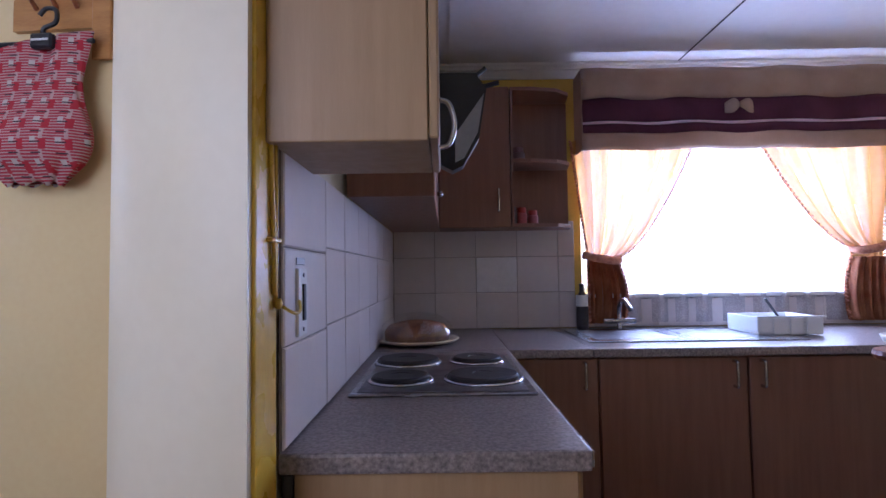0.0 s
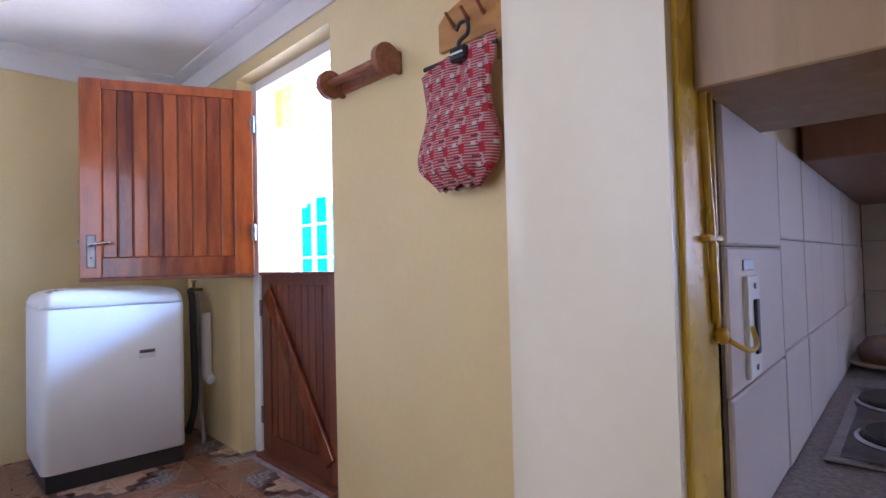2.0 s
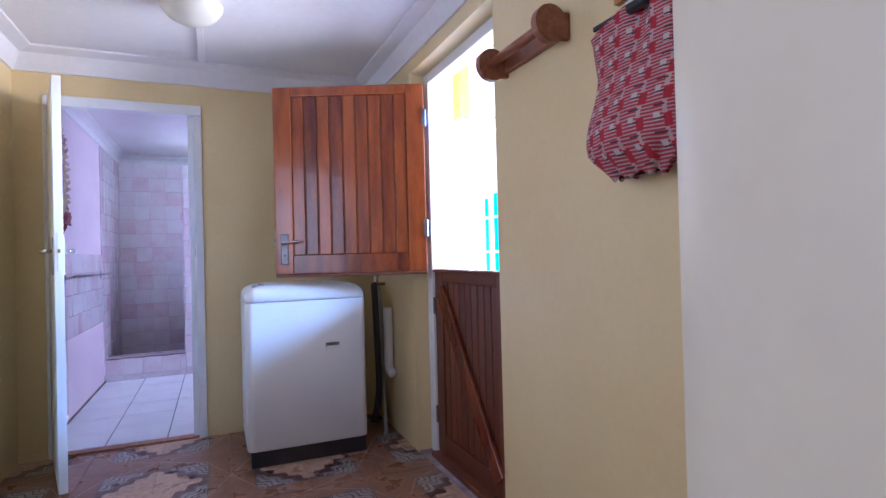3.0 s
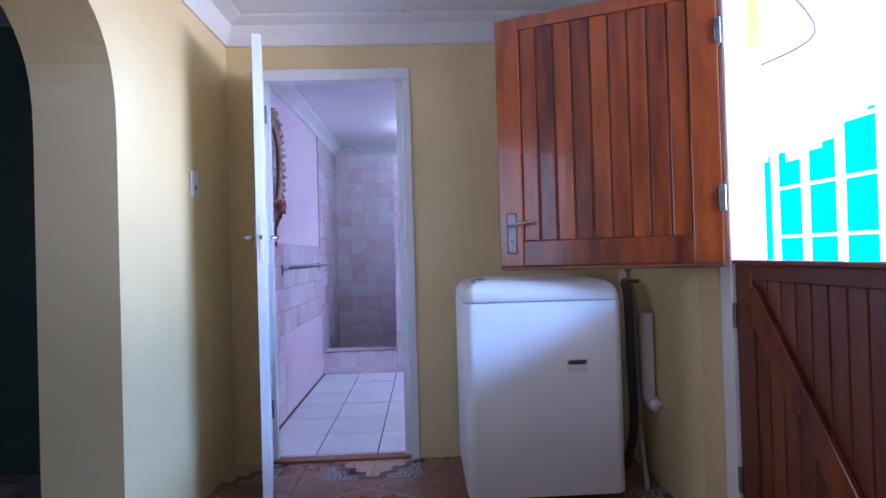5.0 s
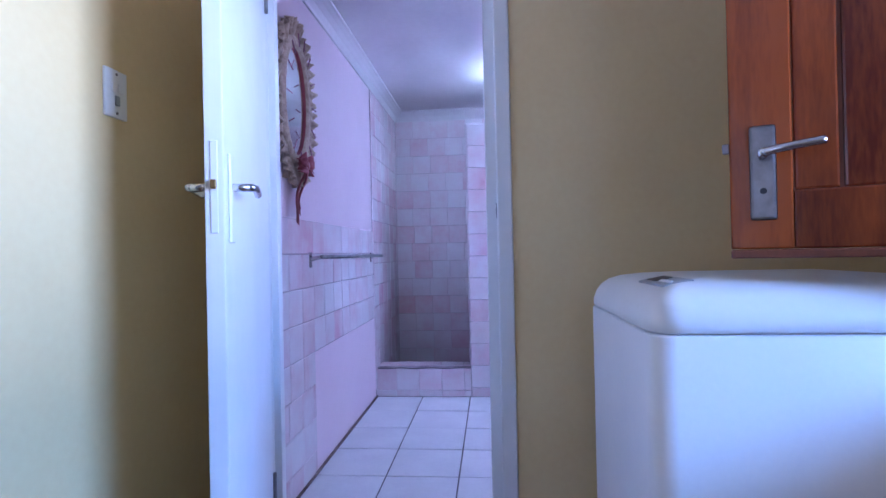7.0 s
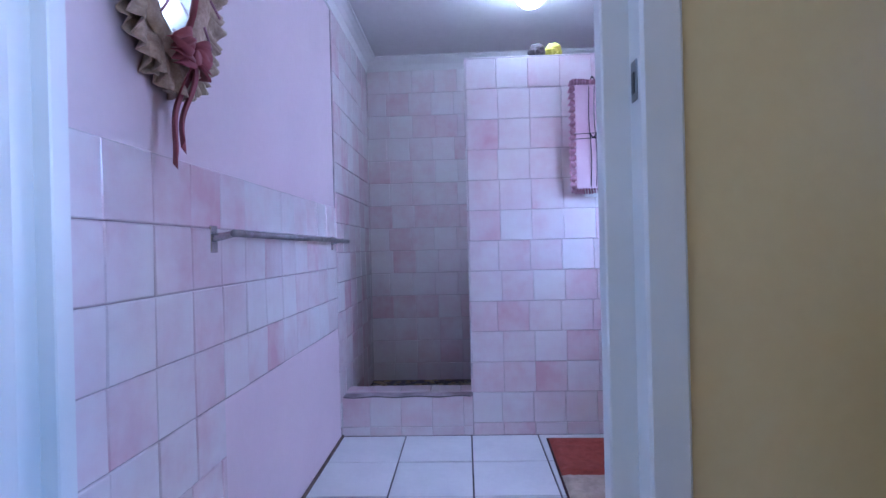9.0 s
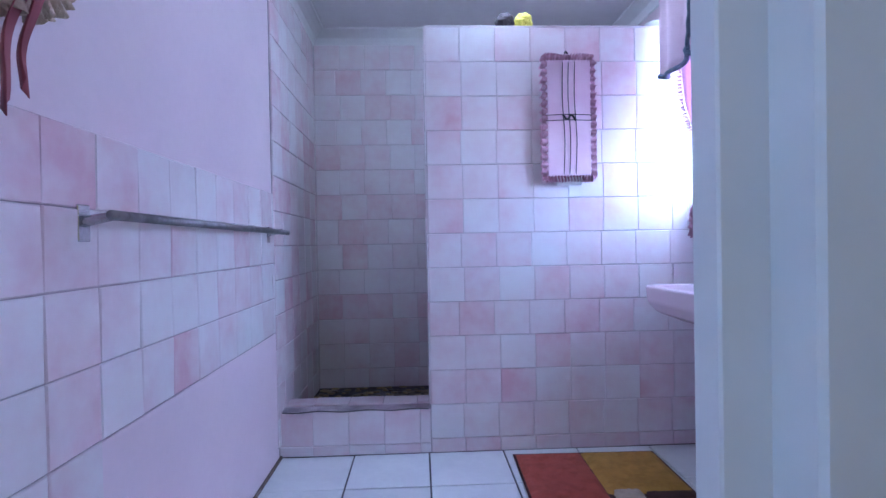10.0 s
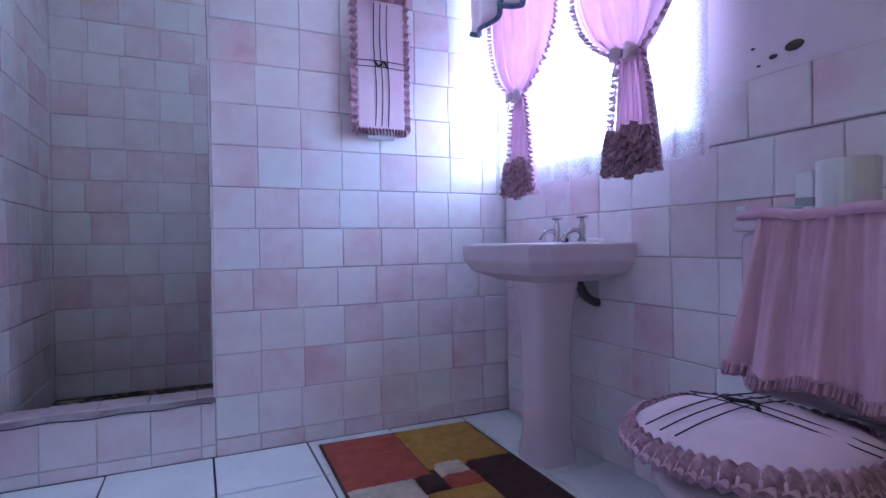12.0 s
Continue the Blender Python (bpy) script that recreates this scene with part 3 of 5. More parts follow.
part("elbow", tube([(0, -0.035, 0.44), (0.0, -0.035, 0.4), (0.03, -0.033, 0.375), (0.07, -0.033, 0.37)], 0.031, 14), plastic_white, wp, smooth=True)

# ---- things on the hall walls ----
th = thing("towel_rail", pose(-1.985, NY, 1.922), "brown wooden kitchen roll holder on the wall", "holder")
for x in (-0.215, 0.185):
    b = rod((x, -0.075, 0), (x + 0.03, -0.075, 0), 0.062, 24)
    box(x + 0.004, x + 0.026, -0.03, -0.001, -0.045, 0.045, 0.003, bm=b)
    part("end_disc", b, turned_wood, th)
part("roll_bar", rod((-0.185, -0.085, 0.0), (0.185, -0.085, 0.0), 0.018, 16), turned_wood, th, smooth=True)
part("back_board", box(-0.2, 0.2, -0.022, -0.001, -0.03, 0.035, 0.004), turned_wood, th)

pr = thing("peg_rack", pose(-1.362, NY, 1.955), "light pine coat rack with a curved top", "coat rack")
out = [(-0.18, -0.07), (0.18, -0.07), (0.18, 0.06)]
out += [(0.17 - 0.35 * k / 12, 0.045 + 0.045 * math.sin(math.pi * k / 12)) for k in range(1, 12)] + [(-0.18, 0.03)]
part("board", prism(out, 0.0, 0.02, None, Matrix(((1, 0, 0, 0), (0, 0, -1, 0), (0, 1, 0, 0), (0, 0, 0, 1)))), pine, pr)
part("upright", box(0.1, 0.165, -0.034, -0.021, -0.18, 0.36, 0.003), pine, pr)
for x in (-0.1, -0.03, 0.04):
    part("peg", rod((x, -0.02, 0.0), (x + 0.012, -0.075, 0.03), 0.008, 10, 0.006), turned_wood, pr)

bag_red = material("red_check_cloth", (0.5, 0.34, 0.32), (0.43, 0.28, 0.27), rough=0.9, scale=20, fine=260, bump=0.2)
nt = bag_red.node_tree
pb = nt.nodes["Principled BSDF"]
co = nt.nodes.new("ShaderNodeTexCoord")
sx = nt.nodes.new("ShaderNodeSeparateXYZ")
nt.links.new(co.outputs["Object"], sx.inputs[0])


def calc(op, a, b=None, c=None):
    n = nt.nodes.new("ShaderNodeMath")
    n.operation = op
    for i, v in enumerate((a, b, c)):
        if v is None:
            continue
        if isinstance(v, (int, float)):
            n.inputs[i].default_value = v
        else:
            nt.links.new(v, n.inputs[i])
    return n.outputs[0]


def stripes(axis, period, width, shift=0.0):
    return calc("LESS_THAN", calc("FRACT", calc("DIVIDE", calc("ADD", sx.outputs[axis], 50 + shift), period)), width)


bars = calc("MULTIPLY", stripes(2, 0.009, 0.62), stripes(0, 0.064, 0.84, 0.03))
posts = calc("MULTIPLY", stripes(0, 0.064, 0.3, 0.04), stripes(2, 0.064, 0.5, 0.02))
cells = calc("MULTIPLY", stripes(0, 0.064, 0.25, 0.0), stripes(2, 0.064, 0.32, 0.066))
dark = calc("MULTIPLY", stripes(0, 0.064, 0.45, 0.0), stripes(2, 0.032, 0.14))
base_from = pb.inputs["Base Color"].links[0].from_socket
for fac, col in ((bars, (0.36, 0.035, 0.055)), (posts, (0.4, 0.02, 0.035)), (cells, (0.5, 0.44, 0.42)), (dark, (0.07, 0.03, 0.04))):
    mxn = nt.nodes.new("ShaderNodeMix")
    mxn.data_type = "RGBA"
    nt.links.new(fac, mxn.inputs[0])
    nt.links.new(base_from, mxn.inputs[6])
    mxn.inputs[7].default_value = (*col, 1)
    base_from = mxn.outputs[2]
nt.links.new(base_from, pb.inputs["Base Color"])

pg = thing("peg_bag", pose(-1.405, NY, 1.372), "red and white checked cloth peg bag on a black hanger", "bag")
H_BAG = 0.455


def bag_cloth(u, v):
    """A flat gathered bag: round belly, drawn-in neck, square shoulders."""
    half = 0.145 + 0.034 * math.exp(-((v - 0.3) / 0.22) ** 2) + 0.03 * max(0.0, (v - 0.7) / 0.3)
    half *= min(1, 0.62 + 2.6 * v)
    a = (u - 0.5) * math.pi * 2
    ripple = 1 + 0.035 * math.sin(5 * a + 6 * v) + 0.02 * math.sin(11 * a + 15 * v)
    depth = (0.018 + 0.06 * math.exp(-((v - 0.25) / 0.3) ** 2)) * min(1, 0.35 + 4 * v)
    slit = 0.035 * max(0.0, 1 - abs(u - 0.52) / 0.035) * max(0, (v - 0.6) / 0.4)
    x, y = half * math.copysign(abs(math.sin(a)) ** 0.8, math.sin(a)), depth * math.cos(a)
    return (x * ripple, -0.075 - y * ripple + slit, H_BAG * v + 0.008 * math.sin(9 * a) * (1 - v) - 0.012 * (abs(x) / 0.17) * v + 0.03 * x / 0.17 * v)


b = grid(72, 30, bag_cloth, thick=0.003)
bmesh.ops.remove_doubles(b, verts=b.verts, dist=0.0005)
part("bag_cloth", b, bag_red, pg, smooth=True)
b = box(0.0, 0.072, -0.11, -0.085, 0.415, 0.462, 0.006)
box(-0.165, 0.185, -0.079, -0.068, 0.436, 0.452, 0.004, bm=b)
part("hanger", b, black_plastic, pg, "black plastic hanger")
part("label_strip", box(0.008, 0.064, -0.112, -0.1095, 0.436, 0.442), plastic_white, pg)
part("hook", tube([(0.035, -0.095, 0.455), (0.037, -0.095, 0.48), (0.07, -0.09, 0.5), (0.066, -0.085, 0.54), (0.03, -0.08, 0.55), (0.008, -0.08, 0.53)], 0.007), black_plastic, pg, smooth=True)

# switch on the south wall
sw = thing("light_switch", pose(-3.785, SY, 1.515), "white plastic wall light switch with three rockers", "switch")
part("plate", box(-0.04, 0.04, 0.0, 0.009, -0.062, 0.062, 0.004, 2), plastic_white, sw)
for i, (x, z) in enumerate(((-0.012, 0.015), (0.012, 0.015), (0.0, -0.018))):
    part("rocker", box(x - 0.009, x + 0.009, 0.009, 0.013, z - 0.013, z + 0.013, 0.002), grey_plastic if i == 2 else plastic_white, sw)
for z in (-0.05, 0.05):
    part("screw", rod((0, 0.009, z), (0, 0.0105, z), 0.004, 8), dull_metal, sw)

# hall lamp
hl = thing("ceiling_lamp", pose(-3.2, 2.07, Z_HALL), "cream opal glass ceiling lamp, unlit", "lamp")
part("lamp_base", lathe([(0.09, -0.028), (0.1, -0.02), (0.1, -0.001)]), plastic_white, hl, smooth=False)
part("shade", lathe([(0.012, -0.14), (0.06, -0.133), (0.11, -0.105), (0.14, -0.065), (0.145, -0.04), (0.13, -0.02), (0.1, -0.015)], 36), lamp_glass, hl, "cream opal glass bowl", True)

# yellow edge board and cables on the wall end
yb = thing("corner_board", pose(-0.385, 2.435, 0), "yellow painted edge strip with painted-over cables", "trim")
part("strip", box(-0.012, 0.006, 0.0, 0.085, 0, Z_HALL - 0.002, 0.004, 2), yellow, yb)
part("cable", tube([(0.010, 0.05, 2.2), (0.009, 0.045, 1.9), (0.012, 0.055, 1.5), (0.009, 0.052, 1.3), (0.011, 0.06, 1.14), (0.01, 0.066, 1.05)], 0.0045), yellow, yb, smooth=True)
part("cable", tube([(0.009, 0.07, 2.2), (0.01, 0.065, 1.8), (0.008, 0.072, 1.45), (0.009, 0.076, 1.2), (0.009, 0.074, 1.04)], 0.003), yellow, yb, smooth=True)
for z in (1.31, 1.14):
    part("cable_clip", box(0.005, 0.016, 0.04, 0.082, z - 0.004, z + 0.004, 0.002), yellow, yb)
part("knob", lathe([(0.006, 0), (0.009, 0.005), (0.009, 0.01), (0.004, 0.013)], 14, m=pose(0.006, 0.075, 1.035, 0, 90, 0)), yellow, yb, smooth=True)
part("cord", tube([(0.018, 0.08, 1.03), (0.03, 0.1, 1.018), (0.03, 0.13, 1.02), (0.018, 0.16, 1.035)], 0.003), yellow, yb, smooth=True)

# ---- kitchen ----
ZC = 0.775
ct = thing("worktop", K, "speckled grey-brown laminate kitchen worktop", "worktop")
b = box(-0.005, 0.535, -0.01, 1.19, ZC - 0.036, ZC, 0.006, 2)
part("slab", b, granite, ct)
part("slab", box(-0.005, 0.535, 1.192, 1.995, ZC - 0.036, ZC, 0.006, 2), granite, ct)
part("slab", box(0.538, 0.87, 1.19, 1.995, ZC - 0.036, ZC - 0.001, 0.006, 2), granite, ct)
part("slab", box(0.872, 3.0, 1.19, 1.995, ZC - 0.036, ZC - 0.001, 0.006, 2), granite, ct)
part("edge_trim", box(0.5355, 0.539, -0.005, 1.188, ZC - 0.03, ZC - 0.002, 0.001), steel, ct, "bright metal edge trim")


def handle_bar(p, z0, z1, parent, axis="y"):
    off = Vector((0, -0.03, 0)) if axis == "y" else Vector((0.03, 0, 0))
    p = Vector(p)
    a, c = p + Vector((0, 0, z0)), p + Vector((0, 0, z1))
    part("handle", tube([a, a + off * 0.9, a + off + Vector((0, 0, 0.02)), c + off - Vector((0, 0, 0.02)), c + off * 0.9, c], 0.006), chrome, parent, "curved chrome handle", True)


side = thing("base_cabinet", K @ pose(0, 0, 0), "oak laminate base cabinet under the hob", "cabinet")
part("body", box(0.015, 0.51, 0.02, 1.24, 0.1, ZC - 0.037, 0.002), laminate, side)
part("end_panel", box(0.02, 0.512, 0.0, 0.018, 0.0, ZC - 0.037, 0.002), laminate, side)
part("edge_strip", box(0.0, 0.018, -0.004, 0.02, 0.0, ZC - 0.037, 0.002), black_plastic, side)
for i in range(2):
    part("door", box(0.511, 0.527, 0.03 + 0.6 * i, 0.615 + 0.6 * i, 0.12, ZC - 0.05, 0.003), laminate, side)
x = 0.56
for i, w in enumerate((0.34, 0.6, 0.6, 0.6)):
    c = thing("base_cabinet", K @ pose(x, 1.22, 0), "brown laminate base cabinet under the window", "cabinet", "base cabinets along the window wall")
    part("body", box(0, w - 0.003, 0.02, 0.76, 0.1, ZC - 0.037, 0.002), laminate_dark, c)
    part("plinth", box(0, w - 0.003, 0.06, 0.08, 0, 0.1), black_plastic, c)
    d = part("door", box(0.003, w - 0.006, 0.0, 0.018, 0.11, ZC - 0.045, 0.003), laminate_dark, c)
    handle_bar((0.05 if i % 2 == 0 and i else w - 0.06, 0, 0), ZC - 0.16, ZC - 0.06, d)
    x += w

# wall cabinets
cab = thing("wall_cabinet", K @ pose(0.0, -0.09, 1.3), "oak laminate wall cabinet beside the wall end", "cabinet")
part("body", box(0.0, 0.262, 0.016, 0.3, 0.0, 0.8, 0.002), laminate, cab)
part("end_panel", box(0.0, 0.262, 0.0, 0.015, -0.004, 0.8, 0.002), laminate, cab)
d = part("door", box(0.264, 0.28, 0.002, 0.3, 0.0, 0.8, 0.003), laminate, cab)
part("handle", tube([(0.28, 0.05, -0.005), (0.297, 0.05, 0.002), (0.306, 0.05, 0.035), (0.297, 0.05, 0.07), (0.28, 0.05, 0.078)], 0.0045), chrome, d, "curved chrome handle", True)
cab = thing("wall_cabinet", K @ pose(0.0, 0.62, 1.31), "brown laminate wall cabinet in the kitchen corner", "cabinet")
part("body", box(0.0, 0.26, 0, 1.37, 0.0, 0.72, 0.003), laminate_dark, cab)
part("knob", lathe([(0.006, 0), (0.012, 0.01), (0.012, 0.02), (0.006, 0.024)], 12, m=pose(0.26, 0.5, 0.08, 0, 90, 0)), chrome, cab)
cab = thing("wall_cabinet", K @ pose(0.262, 1.74, 1.31), "brown laminate wall cabinet with a chrome handle", "cabinet")
part("body", box(0.0, 0.365, 0.018, 0.255, 0.0, 0.72, 0.002), laminate_dark, cab)
d = part("door", box(0.002, 0.363, 0.0, 0.017, 0.0, 0.72, 0.003), laminate_dark, cab)
handle_bar((0.3, 0.0, 0), 0.08, 0.19, d)
sh = thing("corner_shelf", K @ pose(0.63, 1.74, 1.31), "brown laminate open corner shelf with small jars", "shelf")
out = [(0, 0.0), (0.1, 0.0), (0.24, 0.03), (0.32, 0.1), (0.34, 0.255), (0, 0.255)]
for z in (0.0, 0.33, 0.7):
    part("shelf_board", prism(out, z, z + 0.018), laminate_dark, sh)
part("back_panel", box(0.0, 0.34, 0.24, 0.255, 0.018, 0.7), laminate_dark, sh)
part("side_panel", box(0.0, 0.012, 0.0, 0.24, 0.018, 0.7), laminate_dark, sh)

# hob
hob = thing("hob", K @ pose(0.04, 0.4, ZC), "steel four-plate electric hob set into the worktop", "hob")
part("tray", box(0.0, 0.475, 0.0, 0.63, 0.0, 0.008, 0.003), steel, hob)
part("inner_tray", box(0.02, 0.455, 0.02, 0.61, 0.0082, 0.01, 0.001), dull_metal, hob)
for x, y, r in ((0.12, 0.16, 0.08), (0.35, 0.17, 0.1), (0.12, 0.46, 0.1), (0.35, 0.47, 0.08)):
    pl = part("hot_plate", lathe([(r, 0.01), (r, 0.024), (r - 0.006, 0.028), (0.03, 0.028), (0.028, 0.026), (0.002, 0.026)], 32, m=pose(x, y, 0)), iron, hob, "black solid hot plate")
    part("rim", lathe([(r + 0.012, 0.0101), (r + 0.01, 0.016), (r + 0.001, 0.018), (r + 0.0008, 0.0102)], 32, m=pose(x, y, 0)), chrome, pl, smooth=True)

# covered dish
cd = thing("cake_dish", K @ pose(0.16, 1.42, ZC), "glass-domed dish of food on a cream plate", "dish")
part("plate", lathe([(0.1, 0.0), (0.17, 0.012), (0.185, 0.022), (0.18, 0.026), (0.16, 0.018), (0.01, 0.012)], 36), material("cream_ceramic", (0.7, 0.6, 0.45), rough=0.25, bump=0.02), cd, smooth=True)
part("food", lathe([(0.14, 0.02), (0.145, 0.05), (0.12, 0.085), (0.06, 0.1), (0.01, 0.1)], 24), material("brown_crust", (0.32, 0.12, 0.04), (0.12, 0.04, 0.02), rough=0.7, scale=14, bump=0.3), cd, smooth=True)
glass = material("clear_glass", (0.9, 0.92, 0.94), rough=0.05, bump=0)
gn = glass.node_tree
gt, gl, gm = gn.nodes.new("ShaderNodeBsdfTransparent"), gn.nodes.new("ShaderNodeBsdfGlossy"), gn.nodes.new("ShaderNodeMixShader")
gl.inputs["Roughness"].default_value, gm.inputs[0].default_value = 0.05, 0.16
gn.links.new(gt.outputs[0], gm.inputs[1])
gn.links.new(gl.outputs[0], gm.inputs[2])
gn.links.new(gm.outputs[0], gn.nodes["Material Output"].inputs[0])
part("dome", lathe([(0.165, 0.022), (0.168, 0.05), (0.15, 0.09), (0.1, 0.125), (0.03, 0.137), (0.002, 0.138)], 36), glass, cd, "clear glass dome", True)

# ---- bathroom: basin ----
bs = thing("pedestal_basin", pose(-5.93, BN, 0), "pink ceramic pedestal washbasin with chrome taps", "basin")
rim = [(-0.29, 0.0), (0.29, 0.0), (0.285, -0.355), (0.24, -0.42), (-0.24, -0.42), (-0.285, -0.355)]
b = bmesh.new()
levels = ((0.82, 1.0, 0.0), (0.755, 0.985, 0.0), (0.712, 0.86, 0.0), (0.68, 0.52, -0.04))
rings = [[b.verts.new((x * s, (y + 0.2) * s - 0.2 if y < -0.01 else -0.001 - (1 - s) * 0.12, z)) for x, y in rim] for z, s, d in levels]
inner = [[b.verts.new((x * s, (y + 0.22) * s - 0.23 - (0.03 if y > -0.01 else 0), z)) for x, y in rim] for z, s in ((0.822, 0.86), (0.79, 0.78), (0.74, 0.4))]
seq = [rings[3], rings[2], rings[1], rings[0], *inner]
for q, w in zip(seq, seq[1:]):
    for k in range(6):
        b.faces.new((q[k], q[(k + 1) % 6], w[(k + 1) % 6], w[k]))
b.faces.new(seq[0])
b.faces.new(seq[-1])
bmesh.ops.recalc_face_normals(b, faces=b.faces)
bmesh.ops.bevel(b, geom=b.edges[:], offset=0.007, segments=2, profile=0.5, affect="EDGES")
part("bowl", b, ceramic_pink, bs)
def pedestal_shell(u, v):
    """A soft-cornered column, flaring at foot and head."""
    a, z = 2 * math.pi * u, 0.69 * v
    half = 0.084 + 0.028 * max(0.0, (v - 0.55) / 0.45) ** 2 + 0.012 * max(0.0, 1 - v / 0.12) ** 0.5
    c, d = math.cos(a), math.sin(a)
    return (half * math.copysign(abs(c) ** 0.55, c), -0.19 + 0.95 * half * math.copysign(abs(d) ** 0.55, d), z)


b = grid(48, 24, pedestal_shell)
bmesh.ops.remove_doubles(b, verts=b.verts, dist=0.0004)
part("pedestal", b, ceramic_pink, bs, smooth=True)
part("pipe", tube([(0.07, -0.1, 0.7), (0.09, -0.08, 0.63), (0.09, -0.04, 0.6), (0.09, -0.002, 0.59)], 0.017), rubber_dark, bs, "dark waste pipe", True)
for x in (-0.08, 0.075):
    tp = part("tap", lathe([(0.018, 0.818), (0.018, 0.83), (0.012, 0.84), (0.013, 0.885), (0.009, 0.895), (0.006, 0.915)], 16, m=pose(x, -0.07, 0)), chrome, bs, "chrome basin tap", True)
    part("spout", tube([(x, -0.07, 0.855), (x, -0.1, 0.868), (x, -0.14, 0.858), (x, -0.16, 0.83)], 0.009), chrome, tp, smooth=True)
    b = box(x - 0.028, x + 0.028, -0.075, -0.065, 0.913, 0.922, 0.004)
    box(x - 0.005, x + 0.005, -0.098, -0.042, 0.913, 0.922, 0.004, bm=b)
    part("tap_handle", b, chrome, tp)
part("plug", lathe([(0.014, 0.82), (0.014, 0.835), (0.006, 0.84)], 12, m=pose(0.01, -0.1, 0)), black_plastic, bs)
part("soap", box(0.13, 0.19, -0.1, -0.06, 0.82, 0.835, 0.006, 2), plastic_white, bs)

# toilet
wc = thing("toilet", pose(-4.89, BN, 0), "pink ceramic toilet with cistern", "toilet")
part("pan", lathe([(0.13, 0.0), (0.13, 0.05), (0.11, 0.15), (0.15, 0.3), (0.19, 0.38), (0.18, 0.39)], 32, m=pose(0, -0.42, 0), sy=1.25), ceramic_pink, wc, smooth=True)
part("pan_back", box(-0.13, 0.13, -0.3, -0.02, 0.2, 0.385, 0.03, 3), ceramic_pink, wc, smooth=True)
part("cistern", box(-0.24, 0.24, -0.19, -0.004, 0.45, 0.84, 0.03, 3), ceramic_pink, wc, smooth=True)
part("cistern_lid", box(-0.25, 0.25, -0.2, -0.002, 0.84, 0.868, 0.01, 2), ceramic_pink, wc, smooth=True)

# ---- bathroom things ----
# towel bar
tr = thing("towel_bar", pose(0, BL, 1.07), "dull metal towel bar on wall brackets", "towel bar")
for x in (-5.05, -6.36):
    b = box(x - 0.02, x + 0.02, 0.008, 0.014, -0.04, 0.035, 0.002)
    rod((x, 0.01, 0), (x, 0.075, 0.012), 0.012, 12, 0.009, bm=b)
    part("bracket", b, chrome, tr)
part("bar", rod((-5.03, 0.078, 0.012), (-6.47, 0.074, 0.006), 0.0105, 14), dull_metal, tr, smooth=True)

# oval mirror with a gathered lace frame
mi = thing("wall_mirror", pose(-4.845, BL, 1.79), "oval mirror in a padded lace frame with ribbon", "mirror")
AW, AH = 0.13, 0.245
part("mirror_glass", lathe([(1.0, 0.0), (1.0, 0.006), (0.001, 0.0061)], 48, m=Matrix(((1.02 * AW, 0, 0, 0), (0, 0, 1, 0.016), (0, 1.02 * AH, 0, 0), (0, 0, 0, 1)))), mirror_glass, mi, "slightly grey mirror glass")


def ring(r_in, r_out, depth, wob=0.0, n=96, seg=10):
    def place(u, v):
        a, q = 2 * math.pi * u, 2 * math.pi * v
        rm, rr = (r_in + r_out) / 2, (r_out - r_in) / 2
        r = rm + rr * math.cos(q) + wob * math.sin(37 * a) * (0.5 + 0.5 * math.cos(q))
        return ((AW + r) * math.cos(a), 0.012 + depth * (0.5 + 0.5 * math.sin(q)) + wob * 0.7 * math.sin(23 * a + 2 * q), (AH + r) * math.sin(a))
    b = grid(n, seg, place)
    bmesh.ops.remove_doubles(b, verts=b.verts, dist=0.0004)
    bmesh.ops.recalc_face_normals(b, faces=b.faces)
    return b


part("padded_frame", ring(-0.006, 0.055, 0.03, 0.0015), lace_cream, mi, "padded floral cloth frame", True)
part("piping", ring(-0.008, 0.004, 0.02), ribbon_red, mi, "rose ribbon edge", True)
for k in range(14):
    a = 2 * math.pi * k / 14
    p, d = Vector(((AW + 0.025) * math.cos(a), 0.062, (AH + 0.025) * math.sin(a))), Vector((math.cos(a), 0, math.sin(a)))
    bands = bmesh.new()
    rod(p - d * 0.028, p + d * 0.03, 0.003, 6, bm=bands)
    part("wrapped_cord", bands, frill_dark, mi)
for lo, mid in ((0.05, 0), (0.045, 1)):
    def lace_ring(u, v, lo=lo, mid=mid):
        a = 2 * math.pi * u
        bulge = 1 + (0.55 if math.sin(a) < 0 else 0.3) * abs(math.sin(a)) ** 2
        r = lo + 0.06 * v * bulge
        w = 0.016 * math.sin(44 * a + mid) * v + 0.008 * math.sin(17 * a + 3 * mid)
        return ((AW + r) * math.cos(a), 0.014 + 0.012 * mid + w + 0.012 * v, (AH + r + 0.006 * math.sin(31 * a)) * math.sin(a))
    b = grid(220, 4, lace_ring, thick=0.002)
    part("lace_frill", b, lace_cream, mi, "crumpled cream lace frill", True)


def tail(dx, length, w, bend):
    return grid(2, 14, lambda u, v: (dx * v + (u - 0.5) * w * (1 - 0.5 * v), 0.07 + 0.012 * math.sin(6 * v + bend) - 0.04 * v + 0.008 * math.sin(8 * u), -AH - 0.04 - length * v - (0.03 * (u if dx > 0 else 1 - u) if v == 1 else 0)), thick=0.002)


